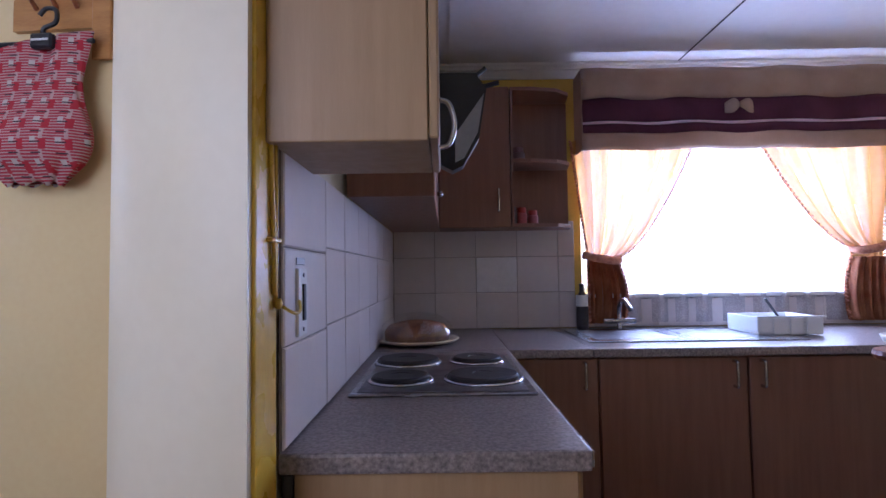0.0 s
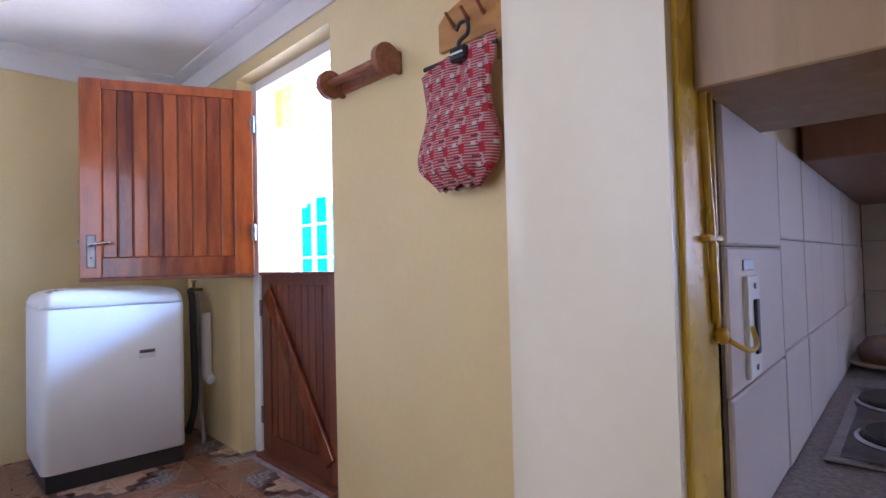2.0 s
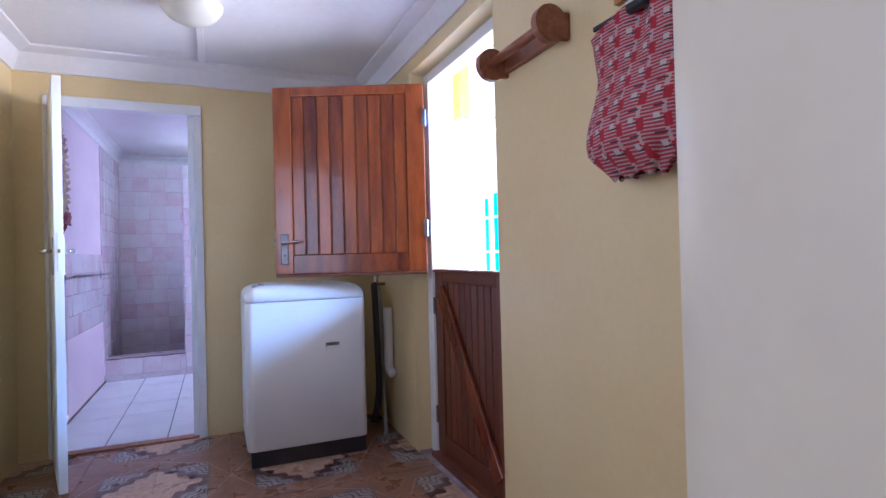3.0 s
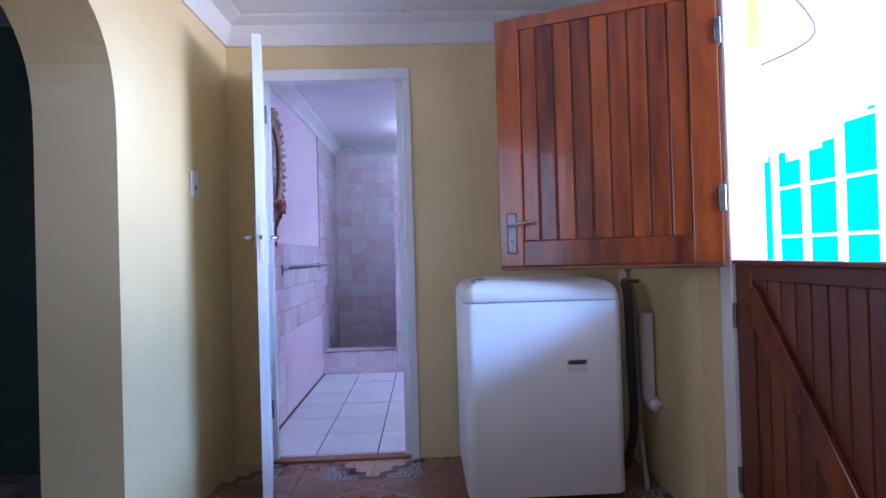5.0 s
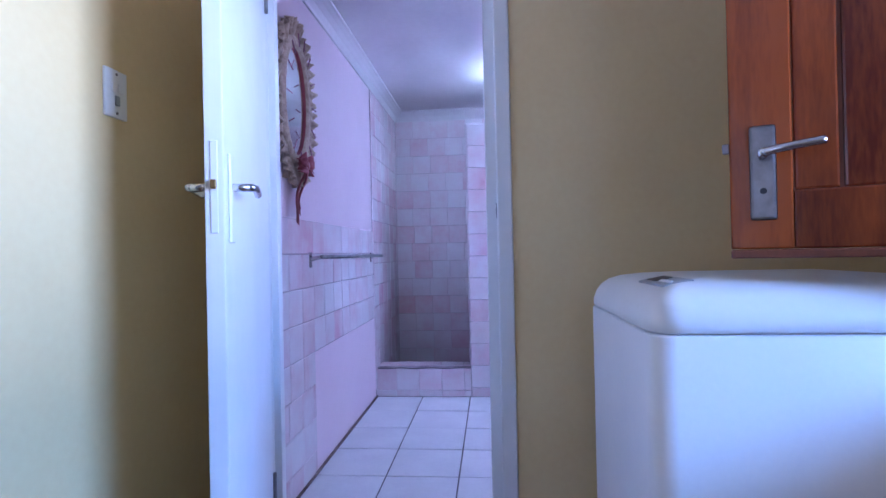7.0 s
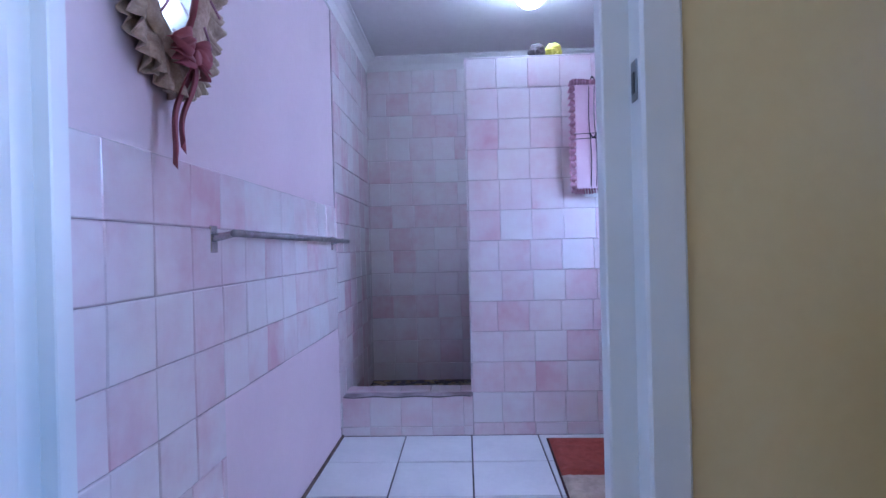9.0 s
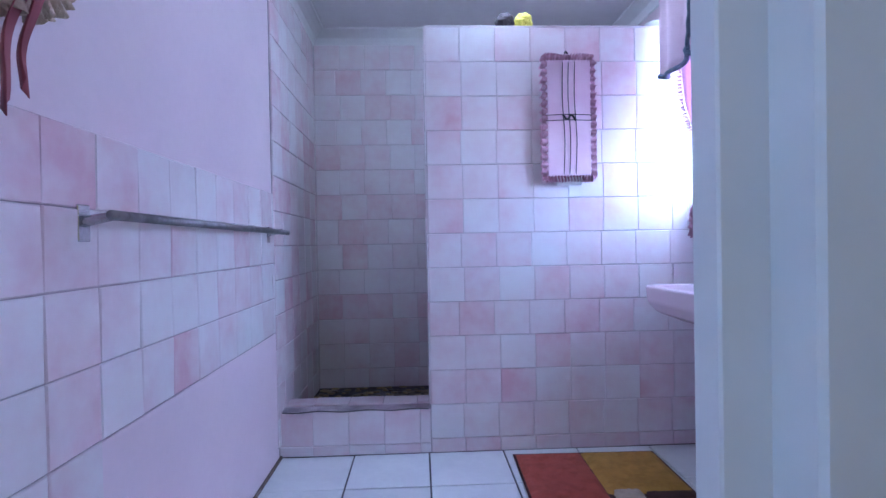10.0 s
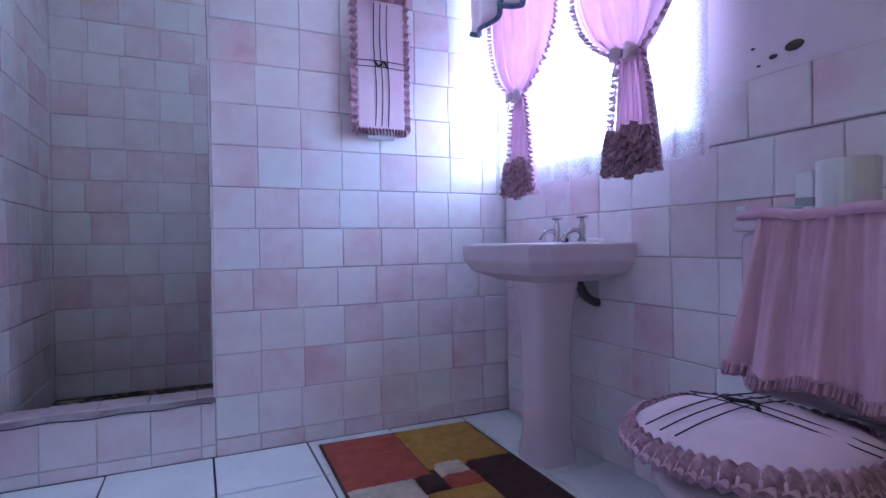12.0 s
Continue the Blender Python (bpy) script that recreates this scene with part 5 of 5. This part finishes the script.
for sgn, x0, x1, xt, zt, lab in ((1, 0.99, 1.66, 1.17, 1.15, "orange sheer kitchen curtain tied aside"), (-1, 2.76, 2.0, 2.56, 1.19, "orange sheer kitchen curtain tied aside")):
    kc = thing("kitchen_curtain", K @ pose(0, 1.95, 0), lab, "curtain", "kitchen curtains")

    def kshape(u, v, sgn=sgn, x0=x0, x1=x1, xt=xt, zt=zt):
        z = 0.8 + 1.0 * v
        if z > zt:
            f = (z - zt) / (1.8 - zt)
            a, c = xt - sgn * 0.1, xt + sgn * 0.05
            a, c = a + (x0 - a) * f, c + (x1 - c) * f ** 0.65
        else:
            f = (zt - z) / (zt - 0.8)
            a, c = xt - sgn * 0.1, xt + sgn * (0.05 + 0.05 * math.sin(2.5 * f))
        return Vector((a + (c - a) * u, 0.025 * math.sin(34 * u + 2 * math.sin(6 * u) + v) + 0.008 * math.sin(80 * u), z))
    part("cloth", grid(80, 30, lambda u, v: kshape(u, 0.34 + 0.66 * v), thick=0.0012), orange_sheer, kc, smooth=True)
    part("gathered_cloth", grid(80, 14, lambda u, v: kshape(u, 0.34 * v) + Vector((0, 0.012 * math.sin(60 * u), 0)), thick=0.004), orange_dense, kc, "thickly gathered rust-orange cloth", True)
    part("frill", grid(200, 2, lambda u, v: kshape(1.0, 1 - u) + Vector((sgn * 0.012 * v, -0.01 + 0.012 * math.sin(300 * u), 0)), thick=0.0015), red_frill, kc, "rust gathered edge", True)
    part("frill", grid(200, 2, lambda u, v: kshape(0.0, 1 - u) + Vector((-sgn * 0.012 * v, -0.01 + 0.012 * math.sin(300 * u), 0)), thick=0.0015), red_frill, kc, "rust gathered edge", True)
    part("tie_back", tube([(xt - sgn * 0.13, 0.0, zt + 0.02), (xt - sgn * 0.06, -0.04, zt), (xt + sgn * 0.04, -0.04, zt - 0.015), (xt + sgn * 0.06, 0.02, zt)], 0.022, 8), red_frill, kc, smooth=True)
kn = thing("net_curtain", K @ pose(0, 1.982, 0), "white net curtain across the kitchen window", "curtain")
part("net", grid(160, 8, lambda u, v: (1.06 + 1.66 * u, 0.016 * math.sin(75 * u + math.sin(20 * u)), 0.8 + 1.05 * v)), white_lace, kn, smooth=True)

si = thing("sink", K @ pose(0.9, 1.36, ZC), "stainless steel double sink with drainer", "sink")
part("surround", box(0, 0.95, 0, 0.48, -0.001, 0.006, 0.002), steel, si)
# Bowls are flat plates; darker metal paints the shade inside them.
for a in (0.05, 0.5):
    part("bowl", box(a, a + 0.36, 0.06, 0.42, 0.0061, 0.0072, 0.0005), dull_metal, si, "flat plate for a bowl, its inner shade put into the colour")
tpk = part("tap", tube([(0.28, 0.45, 0.0), (0.28, 0.45, 0.12), (0.28, 0.38, 0.16), (0.28, 0.28, 0.12)], 0.012), chrome, si, "chrome swivel tap", True)
part("tap_handle", rod((0.2, 0.45, 0.05), (0.36, 0.45, 0.05), 0.014), chrome, tpk)
bt = thing("soap_bottle", K @ pose(1.02, 1.93, ZC), "dark bottle with pale label by the sink", "bottle")
part("bottle", lathe([(0.03, 0), (0.032, 0.02), (0.03, 0.16), (0.012, 0.2), (0.012, 0.24)], 16), rubber_dark, bt, smooth=True)
part("bottle_label", lathe([(0.0325, 0.12), (0.0325, 0.18), (0.032, 0.18), (0.032, 0.12)], 16), plastic_white, bt)
dr = thing("dish_rack", K @ pose(1.71, 1.5, ZC + 0.007) @ Matrix.Diagonal((0.87, 0.9, 0.8, 1)), "white plastic dish rack on the drainer", "dish rack")
b = box(0, 0.34, 0, 0.3, 0, 0.012, 0.004)
part("tray", b, plastic_white, dr)
for a in ((0.0, 0.34, 0.0, 0.008), (0.0, 0.34, 0.292, 0.3), (0.0, 0.008, 0.008, 0.292), (0.332, 0.34, 0.008, 0.292)):
    part("side", box(*a, 0.012, 0.1, 0.003), plastic_white, dr)
for i in range(3):
    part("cutlery_cup", box(0.07 + 0.09 * i, 0.14 + 0.09 * i, -0.012, -0.001, 0.0, 0.095, 0.004), plastic_white, dr)
part("rim", box(-0.012, 0.352, -0.012, 0.0, 0.096, 0.106, 0.003), plastic_white, dr)
part("ladle", rod((0.2, 0.12, 0.06), (0.1, 0.1, 0.2), 0.007), black_plastic, dr)
for x, y, z, r, lab in ((1.95, 0.95, 0.785, 0.11, "white enamel bowl on the side table"), (1.56, 0.42, 0.66, 0.1, "white plate on the stool")):
    bo = thing("bowl", K @ pose(x, y, z), lab, "bowl")
    part("dish", lathe([(r * 0.5, 0), (r * 0.9, 0.03), (r, 0.055), (r * 0.97, 0.055), (r * 0.8, 0.03), (0.01, 0.012)], 28), enamel, bo, smooth=True)
for x, y, z, lab in ((1.95, 0.95, 0.785, "dark wooden side table"), (1.56, 0.42, 0.66, "dark wooden stool")):
    tb2 = thing("small_table", K @ pose(x, y, 0), lab + " by the kitchen wall", "table")
    part("top", lathe([(0.13, z - 0.03), (0.135, z - 0.015), (0.13, z), (0.001, z)], 24), meranti_dark, tb2)
    for k in range(3):
        a = 2.1 * k
        part("leg", rod((0.1 * math.cos(a), 0.1 * math.sin(a), 0), (0.06 * math.cos(a), 0.06 * math.sin(a), z - 0.03), 0.015, 10), meranti_dark, tb2)

# ---- yard seen over the half door ----
# Backdrop wall added to cover the blue sky with an overexposed white.
setting("yard_wall", box(-14, 6, 8.0, 8.25, -0.2, 6.0), yard_wall, "tall pale backdrop wall added to make the doorway view bright white", "wall")
setting("yard_paving", box(-8, 4, 3.5, 8.0, -0.17, -0.12), yard_wall, "pale sunlit concrete yard paving", "pavement")
yp = thing("veranda_post", pose(-4.1, 3.95, -0.12), "white veranda post with a yellow painted head", "post")
part("post", box(-0.05, 0.05, -0.05, 0.05, 0, 2.35, 0.008), white_paint, yp)
part("post_head", box(-0.052, 0.052, -0.052, 0.052, 2.35, 2.95, 0.008), yellow, yp, "yellow painted upper part")
part("base", box(-0.08, 0.08, -0.08, 0.08, 0, 0.12, 0.01), yard_wall, yp)
sg_ = thing("security_gate", pose(-3.97, 4.0, -0.12), "white steel bar gate folded back in the yard", "gate")
for i in range(4):
    part("bar", box(0.22 * i - 0.018, 0.22 * i + 0.018, -0.012, 0.012, 0.05, 2.2, 0.004), white_paint, sg_)
for z in (0.05, 1.3, 1.55, 1.8, 2.17):
    part("rail", box(-0.01, 0.67, -0.0105, 0.0105, z, z + 0.016, 0.003), white_paint, sg_)
bf = thing("board_fence", pose(-6.9, 5.6, -0.12), "turquoise painted board fence in the yard", "fence")
for i in range(9):
    h = 2.05 + 0.05 * (i % 3) + (0.22 if i in (6, 7) else 0)
    part("board", box(0.24 * i, 0.232 + 0.24 * i, 0.0, 0.022, 0.0, h, 0.004), teal, bf, "turquoise painted board")
for z in (0.4, 1.5, 1.85):
    part("rail", box(-0.02, 2.16, 0.023, 0.06, z, z + 0.07, 0.004), teal, bf)
# Plain tube added in place of an unidentified line above the yard.
wl = thing("overhead_line", pose(0, 0, 0), "thin grey line standing in for an unclear edge above the yard", "wire")
part("line", tube([(-6.6, 5.6, 2.98), (-5.6, 5.5, 2.94), (-4.1, 3.95, 2.8)], 0.008, 6), dull_metal, wl)

# ---- pieces: tiles ----
def tile_mesh(w, h, t, name, mat, bev=0.004):
    """A tile standing in the local x-z plane, facing -y, its centre at the origin."""
    b = bmesh.new()
    o, i = (w / 2, h / 2), (w / 2 - bev, h / 2 - bev)
    back = [b.verts.new((sx_ * o[0], 0, sz * o[1])) for sx_, sz in ((-1, -1), (1, -1), (1, 1), (-1, 1))]
    edge = [b.verts.new((sx_ * o[0], -t * 0.6, sz * o[1])) for sx_, sz in ((-1, -1), (1, -1), (1, 1), (-1, 1))]
    face = [b.verts.new((sx_ * i[0], -t, sz * i[1])) for sx_, sz in ((-1, -1), (1, -1), (1, 1), (-1, 1))]
    for q, r_ in ((back, edge), (edge, face)):
        for k in range(4):
            b.faces.new((q[k], q[(k + 1) % 4], r_[(k + 1) % 4], r_[k]))
    b.faces.new(face)
    bmesh.ops.recalc_face_normals(b, faces=b.faces)
    me = bpy.data.meshes.new(name)
    b.to_mesh(me)
    b.free()
    me.materials.append(mat)
    return me


meshes = {}


def lay(parent, u0, u1, v0, v1, pitch_u, pitch_v, m, mat, key, joint=0.002, t=0.008, tilt=0.6, start_top=True, skip=None, name="wall_tile", bev=0.003):
    """Lays tiles on the wall plane m (local x along, z up, facing -y); cut tiles at the ends."""
    rows = []
    v = v1 if start_top else v0
    while (v > v0 + 0.02) if start_top else (v < v1 - 0.02):
        a = max(v0, v - pitch_v) if start_top else v
        c = v if start_top else min(v1, v + pitch_v)
        rows.append((a, c))
        v = v - pitch_v if start_top else v + pitch_v
    for a, c in rows:
        u = u0
        first = pitch_u * (1 - random.choice((0, 0, 0, 0.04, 0.08, 0.16))) if key == "pink" and u1 - u0 > 0.4 else pitch_u
        while u < u1 - 0.02:
            e = min(u1, u + (first if u == u0 else pitch_u))
            cu, cv = (u + e) / 2, (a + c) / 2
            if not (skip and skip(cu, cv)):
                k = (key, round(e - u, 3), round(c - a, 3))
                if k not in meshes:
                    meshes[k] = tile_mesh(e - u - joint * (0.5 if key == "pink" else 1), c - a - joint, t, name, mat, bev)
                o = new(name, meshes[k])
                o.parent = parent
                o.matrix_basis = parent.matrix_basis.inverted() @ m @ pose(cu, random.uniform(-0.0012, 0.0012), cv, random.uniform(-tilt, tilt), 0.0, random.uniform(-tilt, tilt))
            u = e


def backing(name, m, u0, u1, v0, v1, mat, label):
    """A grout bed, a few millimetres thick, on the wall plane m."""
    return setting(name, box(u0, u1, -0.004, 0.0, v0, v1), mat, label, "tiling", m)


FACE_N = pose(0, BN, 0)                       # faces -y
FACE_W = pose(BX - 0.008, 0, 0, 0, 0, 90)     # faces +x, local x runs along +y
FACE_S = pose(0, BL, 0, 0, 0, 180)            # faces +y, local x runs along -x
P1, P2 = 0.166, 0.1655
bk = bpy.data.objects["partition"]
lay(bk, 1.842, BN, 0.0, 2.055, 0.172, P2, FACE_W, tile_pink, "pink", tilt=0.7)
FACE_P = pose(0, 1.842, 0)
lay(bk, BX - 0.115, BX, 0.23, 2.055, 0.115, P2, FACE_P, tile_pink, "pink", tilt=0.3)
b = box(BX - 0.118, BX + 0.0, 1.836, BN, 2.055, 2.063, 0.003)
part("cap_tiles", b, tile_pink, bk)
kb = setting("shower_kerb", box(BX - 0.12, BX - 0.008, BL, 1.842, 0, 0.212), grout, "low tiled shower kerb with cracked grout", "kerb")
lay(kb, BL + 0.004, 1.84, 0.0, 0.215, 0.172, P2, FACE_W, tile_pink, "pink", tilt=0.8)
lay(kb, BL + 0.004, 1.84, -0.01, 0.115, 0.172, 0.13, pose(BX - 0.112 + 0.005, 0, 0.213) @ pose(0, 0, 0, -90, 0, 90), tile_pink, "pink", tilt=0.8)
part("grout_crack", tube([(BX + 0.001, BL + 0.02 + 0.7 * k / 16, 0.2155 + 0.003 * math.sin(5.1 * k)) for k in range(17)], 0.003, 5), grout_dark, kb, "dark cracked joint along the edge")
bk = backing("tiling_bath_left", FACE_S, 4.32, 6.47, 0.0, 1.26, grout, "grout behind pink left wall tiles")
lay(bk, 4.6, 6.46, 0.608, 1.26, 0.166, 0.163, FACE_S @ pose(0, -0.004, 0), tile_pink, "pink", tilt=1.0)
lay(bk, 4.32, 4.6, 0.0, 1.26, 0.14, 0.163, FACE_S @ pose(0, -0.004, 0), tile_pink, "pink", tilt=1.0)
lay(bk, 4.6, 5.1, 0.0, 0.608, 0.166, 0.163, FACE_S @ pose(0, -0.004, 0), tile_pink, "pink", tilt=1.0)
setting("wall_bath_dado", box(-6.47, -5.1, BL, BL + 0.0085, 0.006, 0.604), pink, "pink painted plaster below the tile band", "wall")
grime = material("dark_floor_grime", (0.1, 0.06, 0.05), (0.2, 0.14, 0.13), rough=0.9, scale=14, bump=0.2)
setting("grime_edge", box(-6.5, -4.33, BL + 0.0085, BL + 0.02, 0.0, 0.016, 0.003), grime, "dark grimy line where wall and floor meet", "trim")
bk = backing("tiling_shower_left", FACE_S, 6.47, 7.52, 0.05, 2.35, grout, "grout behind shower side tiles")
lay(bk, 6.475, 7.515, 0.06, 2.34, 0.166, P2, FACE_S @ pose(0, -0.004, 0), tile_pink, "pink", tilt=0.8)
FACE_B = pose(-7.52, 0, 0, 0, 0, 90)
bk = backing("tiling_shower_back", FACE_B, BL, 2.3, 0.05, 2.35, grout, "grout behind shower back tiles")
lay(bk, BL + 0.012, 2.3, 0.06, 2.34, 0.166, P2, FACE_B @ pose(0, -0.004, 0), tile_pink, "pink", tilt=0.8)
bk = backing("tiling_bath_north", FACE_N, -6.5, -4.32, 0.0, 1.095, grout, "grout behind pink window wall tiles")


lay(bk, -6.498, -4.32, 0.0, 1.095, 0.168, 0.163, FACE_N @ pose(0, -0.004, 0), tile_pink, "pink", tilt=1.0)
bk = backing("tiling_bath_north_top", FACE_N, -5.38, -4.32, 1.0955, 1.26, grout, "grout behind the top row of tiles")
lay(bk, -5.38, -4.32, 1.098, 1.26, 0.168, 0.163, FACE_N @ pose(0, -0.004, 0), tile_pink, "pink", tilt=1.0)

# kitchen tiles
FACE_KL = K @ pose(-0.006, 0, 0, 0, 0, 90)
bk = backing("tiling_kitchen_left", FACE_KL, 0.0, 2.0, ZC, 1.31, grout_kitchen, "grout behind kitchen side tiles")
lay(bk, 0.0, 0.33, ZC + 0.002, 1.31, 0.33, 0.178, FACE_KL @ pose(0, -0.004, 0), tile_kitchen, "kit", 0.002, 0.006, 0.3, False)
lay(bk, 0.33, 1.99, ZC + 0.002, 1.31, 0.24, 0.185, FACE_KL @ pose(0, -0.004, 0), tile_kitchen, "kit", 0.002, 0.006, 0.3, False, bev=0.002)
FACE_KB = K @ pose(0, 2.0, 0)
bk = backing("tiling_kitchen_back", FACE_KB, 0.0, 1.0, ZC, 1.36, grout_kitchen, "grout behind kitchen back tiles")
lay(bk, 0.006, 1.0, ZC + 0.002, 1.36, 0.226, 0.195, FACE_KB @ pose(0, -0.004, 0), tile_kitchen, "kit", 0.002, 0.006, 0.3, False, bev=0.002, skip=lambda cu, cv: abs(cu - 0.571) < 0.05 and abs(cv - 1.07) < 0.05)
odd = material("plain_white_tile", (0.78, 0.77, 0.78), rough=0.25, scale=4, bump=0.03)
part("wall_tile", box(0.46, 0.682, -0.0105, -0.004, ZC + 0.199, ZC + 0.39, 0.002), odd, bk, "odd plain white replacement tile")

bk = backing("tiling_kitchen_window", FACE_KB, 1.0, 3.0, ZC, 0.93, grout_kitchen, "grout behind tiles under the kitchen window")
lay(bk, 1.0, 3.0, ZC + 0.002, 0.93, 0.226, 0.15, FACE_KB @ pose(0, -0.004, 0), tile_kitchen, "kit", 0.002, 0.006, 0.3, False, bev=0.002)

# bathroom floor: white tiles
fb = bpy.data.objects["floor_bathroom"]
lay(fb, 1.11, 3.18, 4.31, 6.511, 0.36, 0.357, Matrix(((0, 0, -1, 0), (1, 0, 0, 0), (0, -1, 0, -0.006), (0, 0, 0, 1))), floor_white, "white", 0.007, 0.006, 0.05, True, name="floor_tile", bev=0.001)

# hall floor: patterned tiles
pat = material("patterned_brown_floor_tile", (0.3, 0.15, 0.09), (0.18, 0.075, 0.045), rough=0.25, scale=9, fine=45, bump=0.04, mix=0.9, rand=0.4)
nt = pat.node_tree
pb = nt.nodes["Principled BSDF"]
place_ = nt.nodes.new("ShaderNodeNewGeometry")
wob = nt.nodes.new("ShaderNodeTexNoise")
wob.inputs["Scale"].default_value, wob.inputs["Detail"].default_value = 13, 3
nt.links.new(place_.outputs["Position"], wob.inputs["Vector"])
sx = nt.nodes.new("ShaderNodeSeparateXYZ")
nt.links.new(place_.outputs["Position"], sx.inputs[0])


def folded(axis, centre):
    """Distance from the nearest medallion's middle line."""
    q = calc("FRACT", calc("DIVIDE", calc("ADD", sx.outputs[axis], 76.38 - centre), 0.76))
    return calc("MULTIPLY", calc("ABSOLUTE", calc("SUBTRACT", q, 0.5)), 0.76)


ax, az = folded(0, -3.5), folded(1, 1.83)
shake = calc("MULTIPLY", calc("SUBTRACT", wob.outputs[0], 0.5), 0.07)
far = calc("MAXIMUM", ax, az)
dist = calc("ADD", calc("ADD", ax, az), calc("ADD", shake, calc("MULTIPLY", calc("COSINE", calc("MULTIPLY", calc("SUBTRACT", ax, az), 48.0)), 0.02)))
inside = calc("LESS_THAN", far, 0.262)
centre = calc("LESS_THAN", dist, 0.235)
border = calc("MULTIPLY", inside, calc("LESS_THAN", calc("ABSOLUTE", calc("SUBTRACT", dist, 0.265)), 0.034))
scroll = calc("MULTIPLY", calc("MULTIPLY", inside, calc("GREATER_THAN", dist, 0.3)), calc("LESS_THAN", calc("ABSOLUTE", calc("SUBTRACT", calc("FRACT", calc("MULTIPLY", dist, 21.0)), 0.5)), 0.15))
edge_ = calc("LESS_THAN", calc("ABSOLUTE", calc("SUBTRACT", far, 0.262)), 0.004)
cross = calc("MULTIPLY", calc("SUBTRACT", 1.0, inside), calc("LESS_THAN", calc("ABSOLUTE", calc("SUBTRACT", calc("SUBTRACT", 0.38, far), calc("MULTIPLY", calc("MINIMUM", ax, az), 0.5))), 0.004))
base_from = pb.inputs["Base Color"].links[0].from_socket
for fac, col in ((calc("MULTIPLY", inside, 0.9), (0.36, 0.33, 0.33)), (scroll, (0.09, 0.055, 0.06)), (centre, (0.5, 0.33, 0.23)), (border, (0.1, 0.045, 0.04)), (calc("MULTIPLY", edge_, 0.7), (0.1, 0.06, 0.05)), (calc("MULTIPLY", cross, 0.7), (0.45, 0.32, 0.24))):
    mxn = nt.nodes.new("ShaderNodeMix")
    mxn.data_type = "RGBA"
    nt.links.new(fac, mxn.inputs[0])
    nt.links.new(base_from, mxn.inputs[6])
    mxn.inputs[7].default_value = (*col, 1)
    base_from = mxn.outputs[2]
mottle = nt.nodes.new("ShaderNodeMix")
mottle.data_type, mottle.blend_type = "RGBA", "MULTIPLY"
fleck = nt.nodes.new("ShaderNodeTexNoise")
fleck.inputs["Scale"].default_value, fleck.inputs["Detail"].default_value = 38, 5
nt.links.new(place_.outputs["Position"], fleck.inputs["Vector"])
mottle.inputs[0].default_value = 0.8
nt.links.new(base_from, mottle.inputs[6])
nt.links.new(calc("ADD", calc("MULTIPLY", fleck.outputs[0], 1.5), 0.3), mottle.inputs[7])
nt.links.new(mottle.outputs[2], pb.inputs["Base Color"])
fh = bpy.data.objects["floor_hall"]
lay(fh, 0.69, 3.26, -1.6, 4.26, 0.38, 0.38, Matrix(((0, 0, -1, 0), (1, 0, 0, 0), (0, -1, 0, -0.008), (0, 0, 0, 1))), pat, "hall", 0.002, 0.007, 0.05, True, name="floor_tile", bev=0.001)

# pebbles set in the shower floor
b = bmesh.new()
for k in range(300):
    s = bmesh.new()
    bmesh.ops.create_icosphere(s, subdivisions=1, radius=1)
    r1 = random.uniform(0.012, 0.026)
    join(b, s, Matrix.LocRotScale((random.uniform(-7.5, -6.64), random.uniform(1.13, 1.93), 0.062), Euler((0, 0, random.uniform(0, 6.28))), (r1 * 1.5, r1, 0.007)))
sb = part("pebbles", b, pebble, bpy.data.objects["shower_floor"], smooth=True)
tagged(sb, kind="stuff")
nt = pebble.node_tree
geo = nt.nodes.new("ShaderNodeNewGeometry")
mixer = [n for n in nt.nodes if n.bl_idname == "ShaderNodeMix"][0]
nt.links.new(geo.outputs["Random Per Island"], mixer.inputs[0])
